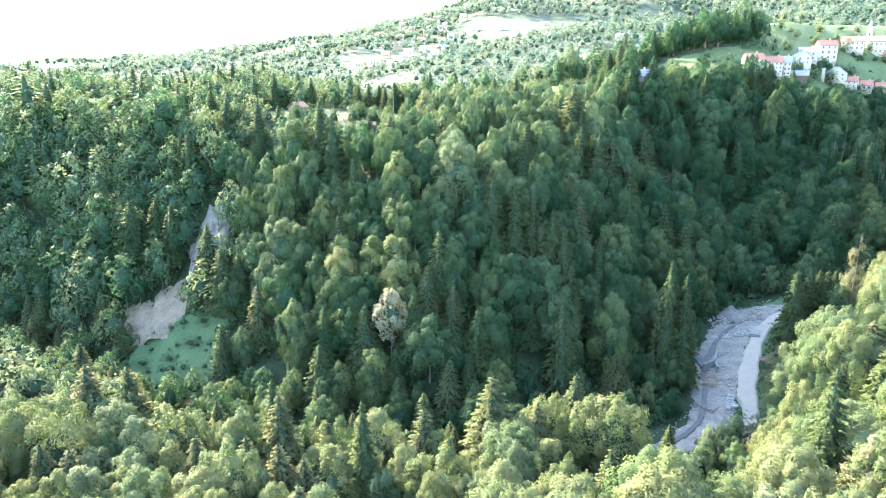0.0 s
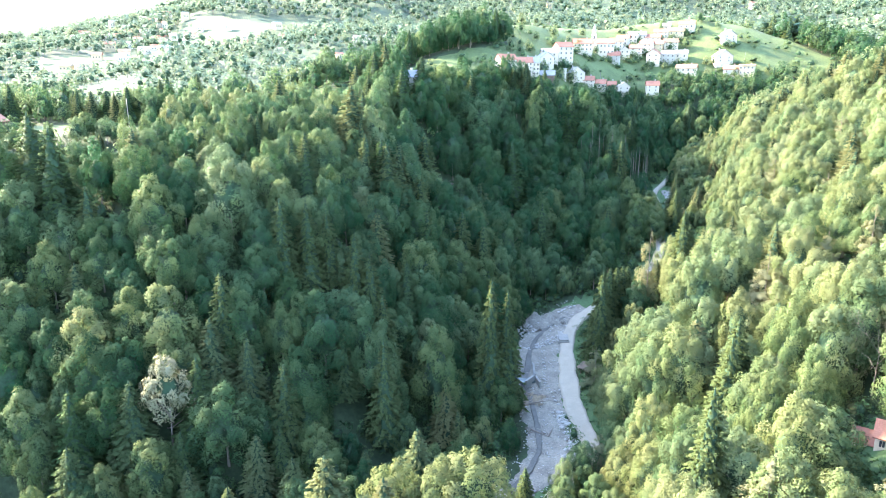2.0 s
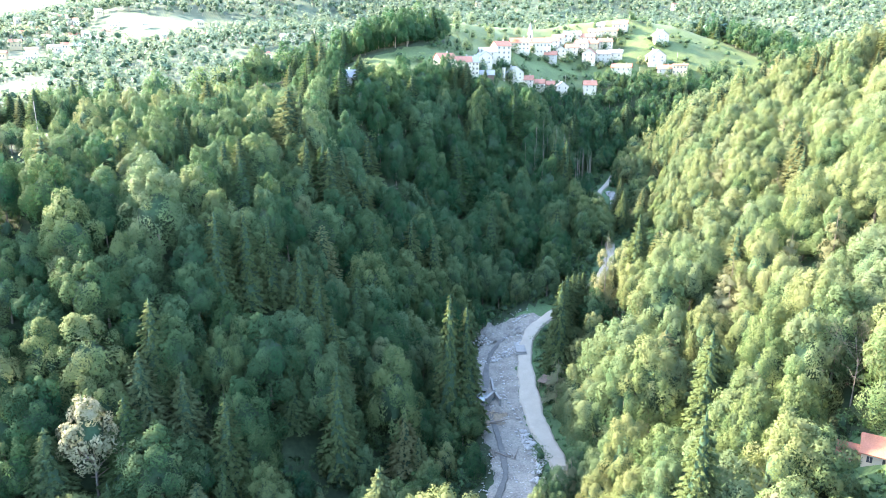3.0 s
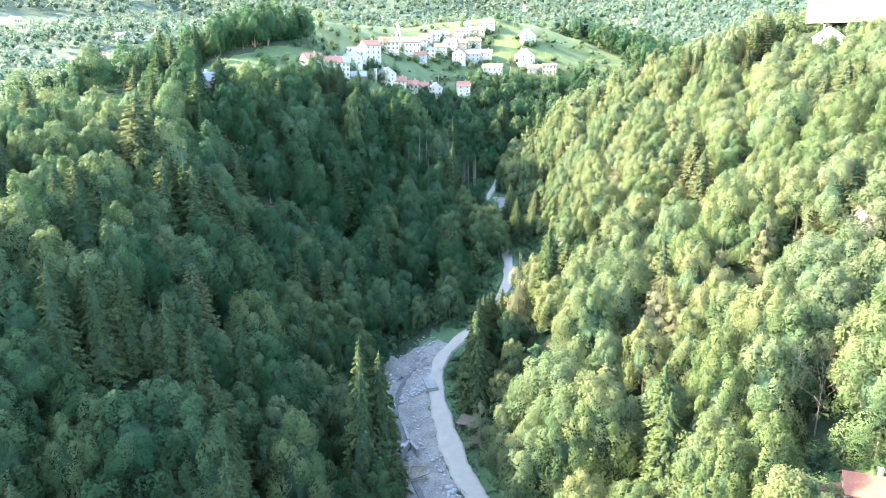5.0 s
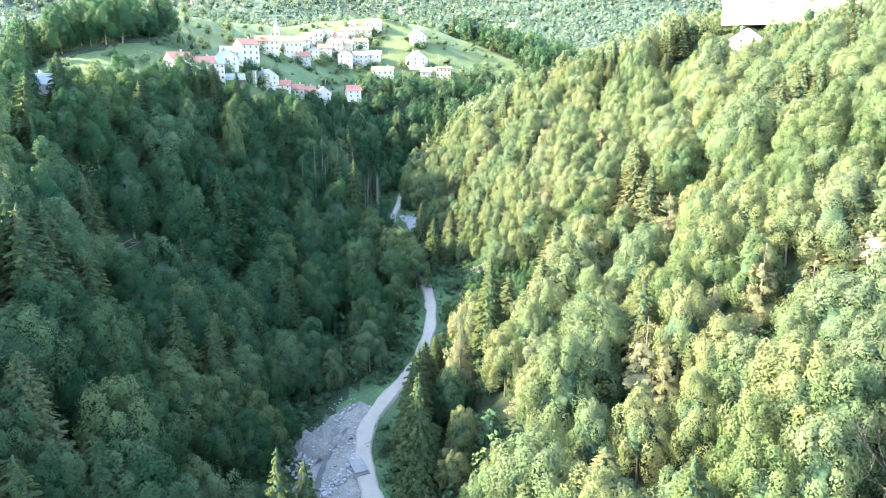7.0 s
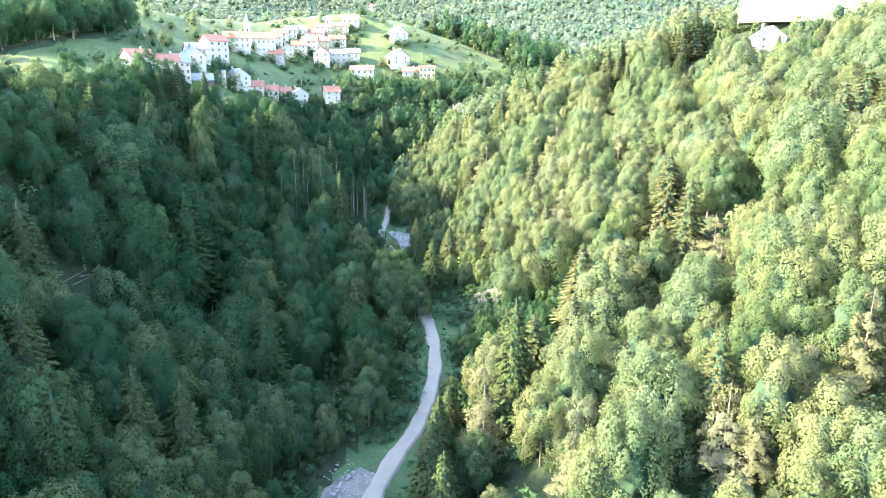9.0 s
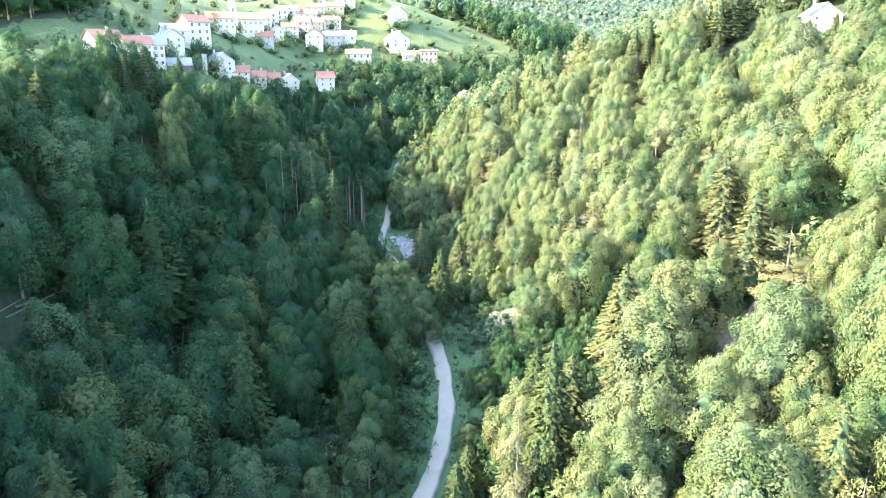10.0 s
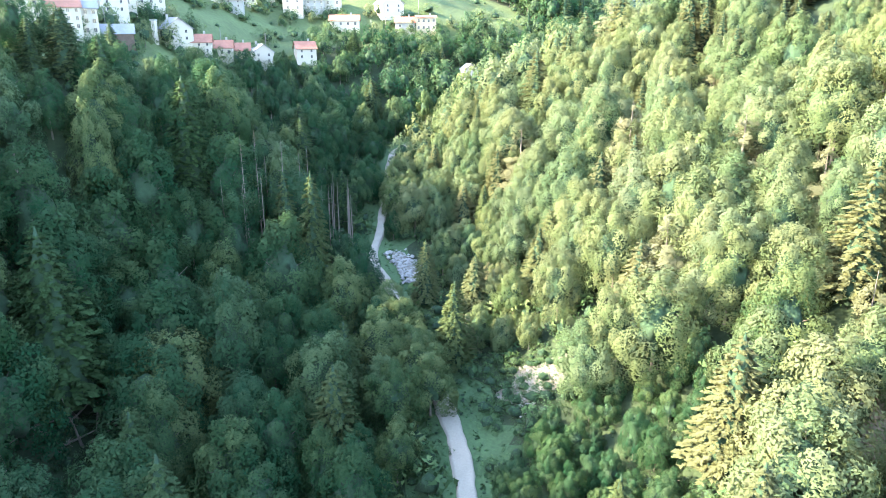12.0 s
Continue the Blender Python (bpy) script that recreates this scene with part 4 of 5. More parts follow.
wood("village_trees", BROAD, np.stack([x, y, rng.uniform(0.35, 0.6, x.size), rng.uniform(0.9, 1.3, x.size), rng.uniform(0, 6.28, x.size), rng.uniform(0.1, 0.9, x.size)], 1), "garden trees between the village houses", shapes=BROAD.sparse)


# ---- bare rock, scree, boulders ----
def bare_patch(name, x, y, w, d, rise, mat, label, category, seed):
    """Broken ground that stands proud of the slope."""
    r = np.random.default_rng(seed)
    n = 26
    a, b = np.meshgrid(np.linspace(-1, 1, n), np.linspace(-1, 1, n))
    edge = np.clip(1.15 - np.hypot(a, b) - 0.25 * np.sin(5 * np.arctan2(b, a) + seed), 0, 1)
    gx, gy = x + a * w, y + b * d
    rough = sum(np.abs(np.sin(gx * f + p) * np.sin(gy * f * 0.8 + p * 2)) / k for k, (f, p) in enumerate(((0.5, seed), (1.1, seed * 2), (2.3, seed * 3)), 1))
    gz = ground_z(gx, gy) + np.where(edge > 0, rise * (0.35 + 0.65 * rough) * np.sqrt(edge) + r.uniform(-0.3, 0.3, a.shape) * rise, -1.2) - 0.1
    v = np.stack([gx.ravel(), gy.ravel(), gz.ravel()], 1)
    return tagged(new(name, mesh_from(name, v, grid_tris(n, n), [mat])), label, category)


bare_patch("rock_cliff", -76, 218, 6.5, 9, 4.0, CLIFF, "pale weathered rock cliff breaking out of the wooded slope", "cliff", 3)
bare_patch("earth_scarp", -91, 204, 11, 7, 2.6, EARTH, "bare ochre earth scarp above the grassy clearing", "scarp", 5)
bare_patch("scree", 173, 227, 4.2, 6.0, 0.8, CLIFF, "grey-brown scree slope beside the stream", "scree", 7)
bare_patch("earth_scarp", 170, 174.5, 4.4, 4.4, 2.0, EARTH, "sunlit bare earth patch on the slope", "scarp", 8)
bare_patch("gravel_mound", 93.5, 207, 6.5, 4.5, 1.6, GRAVEL, "heap of grey gravel at the head of the riverbed", "gravel heap", 9)
bare_patch("flood_debris", 72.5, 177.5, 3.6, 2.6, 0.8, DEBRIS, "dark heap of flood debris and mud below the check dam", "debris", 13)
bare_patch("flood_debris", 66.5, 160, 2.6, 3.4, 0.6, DEBRIS, "dark mud and driftwood at the edge of the riverbed", "debris", 14)
bare_patch("gravel_bank", 71.5, 173.5, 4.5, 3.2, 1.2, EARTH, "gravel bank with flood debris in the riverbed", "gravel bank", 11)


def boulder(r, size):
    """A worn block of stone with flat faces."""
    base = np.array([(1, 0, 0), (-1, 0, 0), (0, 1, 0), (0, -1, 0), (0, 0, 1), (0, 0, -1), (0.7, 0.7, 0.5), (-0.7, 0.7, 0.4), (0.7, -0.7, 0.5), (-0.7, -0.7, 0.5)])
    bm = bmesh.new()
    for p in base * r.uniform(0.7, 1.2, (10, 1)) * [size, size * 0.8, size * 0.6]:
        bm.verts.new(p)
    bmesh.ops.convex_hull(bm, input=bm.verts)
    bmesh.ops.triangulate(bm, faces=bm.faces)
    bm.verts.index_update()
    loose = [v for v in bm.verts if not v.link_faces]
    bmesh.ops.delete(bm, geom=loose, context="VERTS")
    bm.verts.index_update()
    v = np.array([q.co for q in bm.verts])
    t = np.array([[q.index for q in f.verts] for f in bm.faces])
    bm.free()
    return v, t


def scatter_stones(name, spots, lo, hi, label, seed):
    r = np.random.default_rng(seed)
    kinds = [boulder(r, 1.0) for _ in range(8)]
    pieces = []
    for x, y in spots:
        v, t = kinds[int(r.integers(8))]
        s, a = r.uniform(lo, hi) * r.uniform(0.6, 1), r.uniform(0, 6.28)
        c, q = math.cos(a), math.sin(a)
        w = np.stack([v[:, 0] * c - v[:, 1] * q, v[:, 0] * q + v[:, 1] * c, v[:, 2]], 1) * s
        pieces.append((w + [x, y, float(ground_z(x, y)) + 0.35 + 0.15 * s], t))
    v, t = joined(pieces)
    return tagged(new(name, mesh_from(name, v, t, [STONE])), label, "stones", kind="stuff")


def along(line, count, spread, seed, shift=0.0):
    r = np.random.default_rng(seed)
    p = np.array([q[:2] for q in line], float)
    run = np.concatenate([[0], np.cumsum(np.hypot(*np.diff(p, axis=0).T))])
    t = r.uniform(0, run[-1], count)
    x, y = np.interp(t, run, p[:, 0]), np.interp(t, run, p[:, 1])
    dx, dy = np.interp(t + 1, run, p[:, 0]) - np.interp(t - 1, run, p[:, 0]), np.interp(t + 1, run, p[:, 1]) - np.interp(t - 1, run, p[:, 1])
    n = np.hypot(dx, dy) + 1e-6
    o = shift + r.uniform(-spread, spread, count)
    return np.stack([x - dy / n * o, y + dx / n * o], 1)


scatter_stones("riverbed_stones", along(STREAM_LINE, 900, 6.5, 21), 0.1, 0.42, "pale stones strewn over the riverbed", 21)
scatter_stones("bank_boulders", along([(75, 166), (73.5, 159), (72, 154), (67, 147)], 150, 1.3, 25), 0.35, 0.85, "band of heavy pale boulders armouring the bank", 25)
scatter_stones("bank_boulders", along([(82, 195.5), (90, 195.5), (96, 198)], 110, 1.2, 26), 0.25, 0.7, "line of pale boulders across the riverbed", 26)
scatter_stones("brook_stones", along(UPPER_STREAM, 260, 3.0, 22), 0.2, 0.8, "pale boulders in the upper stream", 22)
scatter_stones("rubble", along([(100, 203), (92, 206), (84, 204)], 130, 2.2, 23), 0.2, 0.7, "rubble of broken stone below the small bridge", 23)
scatter_stones("scree_stones", along([(167, 224), (175, 232)], 90, 2.6, 24), 0.15, 0.5, "stones of the scree slope", 24)

BLOCKS = [mesh_from("block", *boulder(np.random.default_rng(40 + k), 0.62), [STONE]) for k in range(6)]


def stone_row(line, gap, label):
    """Large boulders laid in a row."""
    p = np.array(line, float)
    run = np.concatenate([[0], np.cumsum(np.hypot(*np.diff(p, axis=0).T))])
    for k, t in enumerate(np.arange(0, run[-1], gap)):
        x, y = np.interp(t, run, p[:, 0]) + rng.uniform(-0.25, 0.25), np.interp(t, run, p[:, 1]) + rng.uniform(-0.25, 0.25)
        ob = new("boulder", BLOCKS[k % 6])
        s = rng.uniform(0.6, 1.15)
        ob.matrix_basis = Matrix.LocRotScale((x, y, float(ground_z(x, y)) + 0.32 + 0.1 * s), Euler((0, 0, rng.uniform(0, 6.28))), (s, s, s))
        tagged(ob, label, "boulder", "boulders lining the riverbed")


stone_row([(84, 188.5), (81.5, 184), (79.4, 179.7), (78.5, 175.8), (77.6, 171.7), (77.4, 168)], 1.6, "pale boulder set in a row along the gravel track")
stone_row([(96, 196.5), (96.8, 199.5), (96, 202.5)], 1.2, "heavy pale boulder beside the small bridge")
stone_row([(101, 209.5), (104.5, 210.8), (108, 210.5)], 1.1, "boulder edging the gravel heap")


# ---- weir, bridge, shelter ----
def slab(parent, name, x0, x1, y0, y1, z0, z1, mat, label=""):
    bm = bmesh.new()
    box(bm, x0, x1, y0, y1, z0, z1)
    bmesh.ops.bevel(bm, geom=bm.edges[:], offset=0.04, segments=1, affect="EDGES")
    return part(name, bm, mat, parent, label)


def thing(name, x, y, turn, label, category, z=None, group=""):
    root = new(name)
    root.matrix_basis = pose(x, y, float(ground_z(x, y)) if z is None else z, 0, 0, math.degrees(turn))
    return tagged(root, label, category, group)


weir = thing("weir", 77.2, 181.5, 0, "concrete check dam with forked wing walls in the riverbed", "weir")


def wall_between(parent, name, x0, y0, x1, y1, thick, z0, z1, mat, label=""):
    """A straight low wall between two points of its thing."""
    long = math.hypot(x1 - x0, y1 - y0)
    ob = slab(parent, name, 0, long, -thick / 2, thick / 2, z0, z1, mat, label)
    ob.matrix_basis = pose(x0, y0, 0, 0, 0, math.degrees(math.atan2(y1 - y0, x1 - x0)))


wall_between(weir, "wing_wall", 0, 0, 3.0, 6.2, 0.6, -1.5, 2.0, CONCRETE)
wall_between(weir, "wing_wall", -0.25, -0.4, -4.2, -3.0, 0.6, -1.5, 2.0, CONCRETE)
wall_between(weir, "wing_wall", 0.1, -0.5, -0.8, -4.4, 0.6, -1.5, 1.7, CONCRETE)
wall_between(weir, "sill", -4.5, 5.4, 2.6, 6.6, 0.7, -1.5, 1.0, CONCRETE)
wall_between(weir, "sluice_board", -2.6, 5.2, 0.6, 5.7, 0.12, -0.6, 0.9, PLANK, "dark wet sluice boards")
slab(weir, "apron", -4.2, -0.4, -1.6, 5.0, -1.2, 0.5, WATER, "dark wet apron below the sill")

bridge = thing("footbridge", 95.2, 197.2, radians(64), "narrow concrete bridge slab carrying the track over the stream", "bridge")
slab(bridge, "deck", -4.5, 4.5, -1.4, 1.4, 0.3, 0.75, CONCRETE)
slab(bridge, "kerb", -4.5, 4.5, -1.4, -1.2, 0.754, 0.86, CONCRETE)
slab(bridge, "kerb", -4.5, 4.5, 1.2, 1.4, 0.754, 0.86, CONCRETE)
slab(bridge, "abutment", -4.7, -3.9, -1.6, 1.6, -1.5, 0.298, CONCRETE)
slab(bridge, "abutment", 3.9, 4.7, -1.6, 1.6, -1.5, 0.298, CONCRETE)

shelter = thing("shelter", 90.2, 177.2, radians(35), "open wooden roadside shelter with brown sheet roof", "shelter")
for px in (-1.9, 0, 1.9):
    slab(shelter, "post", px - 0.09, px + 0.09, 1.1, 1.28, -0.6, 2.5, PLANK)
    slab(shelter, "post", px - 0.09, px + 0.09, -1.28, -1.1, -0.6, 2.3, PLANK)
slab(shelter, "back_wall", -1.9, 1.9, -1.12, -1.04, -0.5, 2.2, PLANK)
slab(shelter, "crossbeam", -2.1, 2.1, 1.08, 1.3, 2.52, 2.68, PLASTER, "white-painted crossbeam")
roof = slab(shelter, "roof", -2.4, 2.4, -1.7, 1.8, 2.7, 2.84, PLANK, "dark brown sheet roof")
roof.rotation_euler = (radians(4), 0, 0)


# ---- dead wood ----
def dead_spruce(x, y, height, lean=0.0, branches=26, seed=0, label="dead spruce pole with bare stub branches", group="dead spruces", limbs=0.9):
    r = np.random.default_rng(seed)
    root = new("dead_tree")
    root.matrix_basis = pose(x, y, float(ground_z(x, y)), lean, lean * 0.6, r.uniform(0, 360))
    tv, tt = trunk_arrays(height, 0.2, 6, 0.2)
    ob = new("trunk", mesh_from("dead_trunk", tv, tt, [DEADWOOD]))
    ob.parent = root
    pieces = []
    for k in range(branches):
        z, a = height * r.uniform(0.3, 0.97), r.uniform(0, 6.28)
        L = limbs * r.uniform(0.5, 1.6) * (1.15 - z / height) * 2
        pieces.append(limb((0, 0, z), (L * math.cos(a), L * math.sin(a), z - 0.12 * L), 0.05, 0.015))
    if pieces:
        v, t = joined(pieces)
        ob = tagged(new("branchwork", mesh_from("dead_branches", v, t, [DEADWOOD])), kind="stuff")
        ob.parent = root
    return tagged(root, label, "dead tree", group)


for k, (x, y, top) in enumerate(((163.3, 289.7, 61), (166.5, 294, 62), (168.8, 292.5, 63), (171.5, 293, 57), (160.5, 287, 54), (164.8, 286.5, 55), (175, 292, 60), (178.5, 290, 57), (158.5, 290.5, 55), (182, 291.5, 58))):
    dead_spruce(x, y, top - float(ground_z(x, y)), seed=60 + k, branches=34 if k in (0, 2) else 14)
for k in range(14):
    x, y = 178 + 1.35 * k + rng.uniform(-1, 1), 283 + 0.75 * k + rng.uniform(-3.5, 3.5)
    dead_spruce(x, y, rng.uniform(15, 19), seed=90 + k, branches=5, label="tall bare trunk at the edge of the wood", group="bare trunks")
for k, (x, y, h, lean) in enumerate(((116.3, 270.8, 10, 14), (113, 273, 7, 30), (118, 275, 8, -22), (112, 270, 6, 40), (119.5, 272.5, 6, 8))):
    dead_spruce(x, y, h, lean, 9, 130 + k, "broken grey snag leaning in a windthrow gap", "snags")


def log(x, y, length, turn, tilt, seed):
    tv, tt = trunk_arrays(length, 0.15, 6, 0.3)
    ob = new("fallen_log", mesh_from("fallen_log", tv, tt, [DEADWOOD]))
    ob.matrix_basis = pose(x, y, float(ground_z(x, y)) + 0.7, 90 + tilt, 0, turn)
    return tagged(ob, "bleached fallen log lying on the slope", "log", "fallen logs")


for k, (x, y, length, turn, tilt) in enumerate(((88, 272, 8, 70, -20), (115, 271, 8, 60, -18), (117, 274, 7, 110, -12), (112.5, 274, 6, 20, -20), (119, 271, 6, 85, -15), (91, 274, 7, 120, 10), (85.5, 271.5, 6, 95, -15), (-12, 170, 8, 60, -20), (-9, 172, 7, 100, -10), (-14, 172.5, 6, 20, -25), (-3, 166, 7, 150, -8),
                                                (73, 176, 5, 40, -2), (70.5, 174, 4, 110, -2), (72, 172, 5, 75, -3), (69, 172.5, 6, 60, -3), (66, 160, 5, 20, -2), (68.5, 158, 4, 130, -2), (87, 204, 5, 80, -4))):
    log(x, y, length, turn, tilt, k)


def bare_tree(x, y, height, seed, label):
    """A leafless tree with many thin forking branches."""
    r = np.random.default_rng(seed)
    pieces = [trunk_arrays(height * 0.6, 0.13, 6, 0.3)]

    def fork(at, way, length, width, depth):
        end = at + way * length
        pieces.append(limb(at, end, width, width * 0.6))
        if depth:
            for _ in range(3):
                fork(end, unit(way + 0.55 * r.normal(size=3) + np.array([0, 0, 0.2])), length * r.uniform(0.55, 0.8), width * 0.55, depth - 1)

    for k in range(6):
        a = k * 1.05 + r.uniform(-0.3, 0.3)
        fork(np.array([0.1, 0, height * r.uniform(0.25, 0.5)]), unit(np.array([math.cos(a) * 0.7, math.sin(a) * 0.7, 0.9])), height * 0.2, 0.055, 4)
    root = new("bare_tree")
    root.matrix_basis = pose(x, y, float(ground_z(x, y)))
    v, t = joined(pieces[:1])
    ob = new("trunk", mesh_from("bare_trunk", v, t, [BARK]))
    ob.parent = root
    v, t = joined(pieces[1:])
    ob = tagged(new("branchwork", mesh_from("bare_branches", v, t, [BARK])), kind="stuff")
    ob.parent = root
    return tagged(root, label, "bare tree")


bare_tree(107, 110, 18, 140, "leafless brown-grey tree among green trees")


# ---- houses ----
def window_mesh():
    bm = bmesh.new()
    for x0, x1, z0, z1 in ((-0.5, -0.4, -0.65, 0.65), (0.4, 0.5, -0.65, 0.65), (-0.4, 0.4, 0.55, 0.65), (-0.4, 0.4, -0.65, -0.55), (-0.03, 0.03, -0.55, 0.55)):
        box(bm, x0, x1, -0.06, 0.02, z0, z1)
    frame_me = bpy.data.meshes.new("window_frame")
    bm.to_mesh(frame_me)
    bm.free()
    frame_me.materials.append(PLASTER)
    bm = bmesh.new()
    box(bm, -0.4, 0.4, -0.03, 0.01, -0.55, 0.55)
    pane_me = bpy.data.meshes.new("pane")
    bm.to_mesh(pane_me)
    bm.free()
    pane_me.materials.append(GLASS)
    return frame_me, pane_me


WINDOW = window_mesh()


FRONTS = []  # spots along the front and sides of the village houses


def house(x, y, w, d, h, walls, tiles, floors, cols, label, turn=0.0, gable=False, chimney=True, category="house", z=None, name="house", pitch=0.62):
    """A house whose front looks down the valley; turn, in degrees, swings it. gable: the gable end is the front."""
    a = math.atan2(62 - x, -(150 - y)) + radians(turn)
    root = thing(name, x, y, a, label, category, float(ground_z(x, y)) + 0.9 if z is None and name == "house" and y > 340 else z, "houses of the village" if name == "house" else "")
    if name == "house":
        for k in range(max(4, round(w / 1.4))):
            u, v = rng.uniform(-0.6, 0.6) * w, d / 2 + rng.uniform(0.8, 3.2)
            FRONTS.append((x + u * math.cos(a) + v * math.sin(a), y + u * math.sin(a) - v * math.cos(a)))
    if gable:
        w, d = d, w
        root.matrix_basis = root.matrix_basis @ pose(0, 0, 0, 0, 0, 90)
    rise = d / 2 * pitch * 1.15
    bm = bmesh.new()
    prof = [(-d / 2, -3.0), (d / 2, -3.0), (d / 2, h), (0, h + rise), (-d / 2, h)]
    ends = [[bm.verts.new((sx * w / 2, py, pz)) for py, pz in prof] for sx in (-1, 1)]
    bm.faces.new(ends[0][::-1])
    bm.faces.new(ends[1])
    for k in range(5):
        bm.faces.new([ends[0][k], ends[0][(k + 1) % 5], ends[1][(k + 1) % 5], ends[1][k]])
    bmesh.ops.recalc_face_normals(bm, faces=bm.faces)
    part("wall", bm, walls, root)
    for s in (-1, 1):
        bm = bmesh.new()
        o, t = 0.45, 0.16
        k = rise / (d / 2)
        q = [(0, h + rise + 0.02), (s * (d / 2 + o), h - o * k + 0.02)]
        v = [bm.verts.new((sx * (w / 2 + o), py, pz + dz)) for sx in (-1, 1) for py, pz in q for dz in (0.02, t)]
        for f in ((0, 1, 3, 2), (4, 6, 7, 5), (0, 4, 5, 1), (2, 3, 7, 6), (1, 5, 7, 3), (0, 2, 6, 4)):
            bm.faces.new([v[i] for i in f])
        bmesh.ops.recalc_face_normals(bm, faces=bm.faces)
        part("roof", bm, tiles, root)
    if chimney:
        bm = bmesh.new()
        box(bm, -0.3, 0.3, -0.3, 0.3, 0, rise + 0.9)
        box(bm, -0.38, 0.38, -0.38, 0.38, rise + 0.904, rise + 1.02)
        c = part("chimney", bm, OCHRE, root)
        c.location = (w * 0.22, d * 0.16, h)

    def windows(span, n, place, rot):
        for f in range(floors):
            zc = h * (f + 0.55) / floors
            s = min(1.0, h / floors / 2.5)
            for k in range(n):
                u = (k + 0.5) / n * span - span / 2
                fr = new("window", WINDOW[0])
                fr.parent = root
                px, py = place(u)
                fr.matrix_basis = Matrix.LocRotScale((px, py, zc), Euler((0, 0, rot)), (s, 1, s))
                pn = new("pane", WINDOW[1])
                pn.parent = fr

    if cols:
        if gable:
            windows(d, max(2, cols - 1), lambda u: (-w / 2 - 0.004, u), -math.pi / 2)
        else:
            windows(w, cols, lambda u: (u, -d / 2 - 0.004), 0)
            windows(d, 2, lambda u: (-w / 2 - 0.004, -u), -math.pi / 2)
    return root


W_R, W_G = "white plastered village house with red tiled roof", "white plastered village house with grey roof"
# lower row along the edge of the wood
house(154, 357, 9, 7, 4.2, PLASTER, TILES, 2, 3, W_R, 25)
house(165.5, 358.5, 7.5, 7, 5.6, PLASTER, TILES, 3, 4, "tall white farmhouse block with red roof", 5)
house(171.6, 360, 5.4, 8, 6.6, PLASTER, SLATE, 3, 3, "tall white house block with grey roof", 5)
house(179.5, 360.5, 8.7, 6, 2.9, PLANK, SLATE, 1, 0, "grey weathered barn with sheet roof", 0, chimney=False)
house(205.8, 374, 8.5, 7, 3.9, PLASTER, SLATE, 2, 3, "white house with broad grey gable roof", 20, True)
house(212, 371, 7.2, 6, 3.4, PLASTER, TILES, 2, 3, W_R, -5)
house(220.6, 371.5, 6.4, 6, 2.9, PLASTER, TILES, 1, 3, W_R, -5)
house(228.2, 373, 6.8, 6, 2.9, CREAM, TILES, 1, 2, "small cream house with orange-red roof", 0)
house(238, 374, 7.2, 6, 3.9, PLASTER, SLATE, 2, 2, W_G, 15, True)
house(261.2, 377.5, 7.2, 6.5, 4, PLASTER, TILES, 2, 2, "square white house with shallow red roof", 10)
# upper village
house(207.5, 391, 9.4, 7, 7.6, PLASTER, TILES, 3, 3, "tall white house with red hipped roof on the hill edge", 30)
house(195, 385, 9, 6.5, 4.6, PLASTER, SLATE, 2, 2, W_G, 10)
house(189, 379, 8, 6, 4, PLASTER, SLATE, 2, 2, W_G, 25, True)
house(231.5, 408.5, 11.5, 7.5, 4.8, PLASTER, TILES, 2, 5, W_R, 5)
house(255, 409, 7.2, 6, 3.2, OCHRE, TILES, 2, 2, "grey plastered house with red roof", -5)
house(268.3, 416.5, 6, 6, 4.6, PLASTER, SLATE, 2, 2, W_G, 0, True)
house(279.2, 420.5, 7.8, 6, 4, PLASTER, TILES, 2, 2, W_R, 10)
house(289.6, 423, 8.4, 6, 4.6, PLASTER, TILES, 2, 3, W_R, -15)
house(297.5, 421.5, 7, 6, 4, CREAM, TILES, 2, 2, "cream house with red roof", 0)
house(291.2, 436, 11.3, 7, 4.8, PLASTER, SLATE, 2, 4, W_G, 10)
house(299.5, 429.5, 9.5, 6, 4.2, PLASTER, TILES, 2, 3, W_R, 0)
house(305.5, 419, 9, 6, 4, PLASTER, TILES, 2, 3, W_R, 15)
house(286, 410, 8.2, 6, 5, PLASTER, TILES, 2, 3, W_R, -10, True)
house(295.5, 408, 8.4, 6, 4.6, OCHRE, SLATE, 2, 3, "grey house with sheet roof", 5)
house(304, 405.5, 7.8, 6, 3.4, PLASTER, SLATE, 1, 2, W_G, 0)
house(298.5, 393, 12.2, 6, 2.8, PLASTER, TILES, 1, 4, "long low house with red roof", -5)
house(308.5, 433, 9.5, 6, 3.6, PLASTER, TILES, 2, 3, W_R, 0)
house(316.5, 427.5, 9.8, 6, 3.2, CREAM, TILES, 1, 3, "cream house with red roof", 5)
house(325.5, 428, 10.2, 6, 3.2, PLASTER, TILES, 1, 3, W_R, -5)
house(315.5, 436.5, 5, 5, 3, PLASTER, SLATE, 1, 1, W_G, 0)
house(270, 430, 9, 6.5, 4.2, PLASTER, TILES, 2, 3, W_R, 10)
house(279, 434, 8, 6, 4.5, PLASTER, TILES, 2, 2, W_R, -10)
house(337.4, 402, 9, 7, 3.4, PLASTER, SLATE, 2, 2, "white chalet with wide grey gable roof on the meadow", 30, True)
house(322.5, 389, 10.6, 8, 4, PLASTER, SLATE, 2, 3, "white chalet with wide grey gable roof on the meadow", 25, True)
house(320, 378, 8.4, 6, 3.3, OCHRE, TILES, 1, 2, "unfinished ochre house with red roof", 0)
house(326.5, 371.5, 8.6, 7, 5.6, CREAM, TILES, 2, 4, "cream yellow apartment house with flat red roof", 0, pitch=0.2)
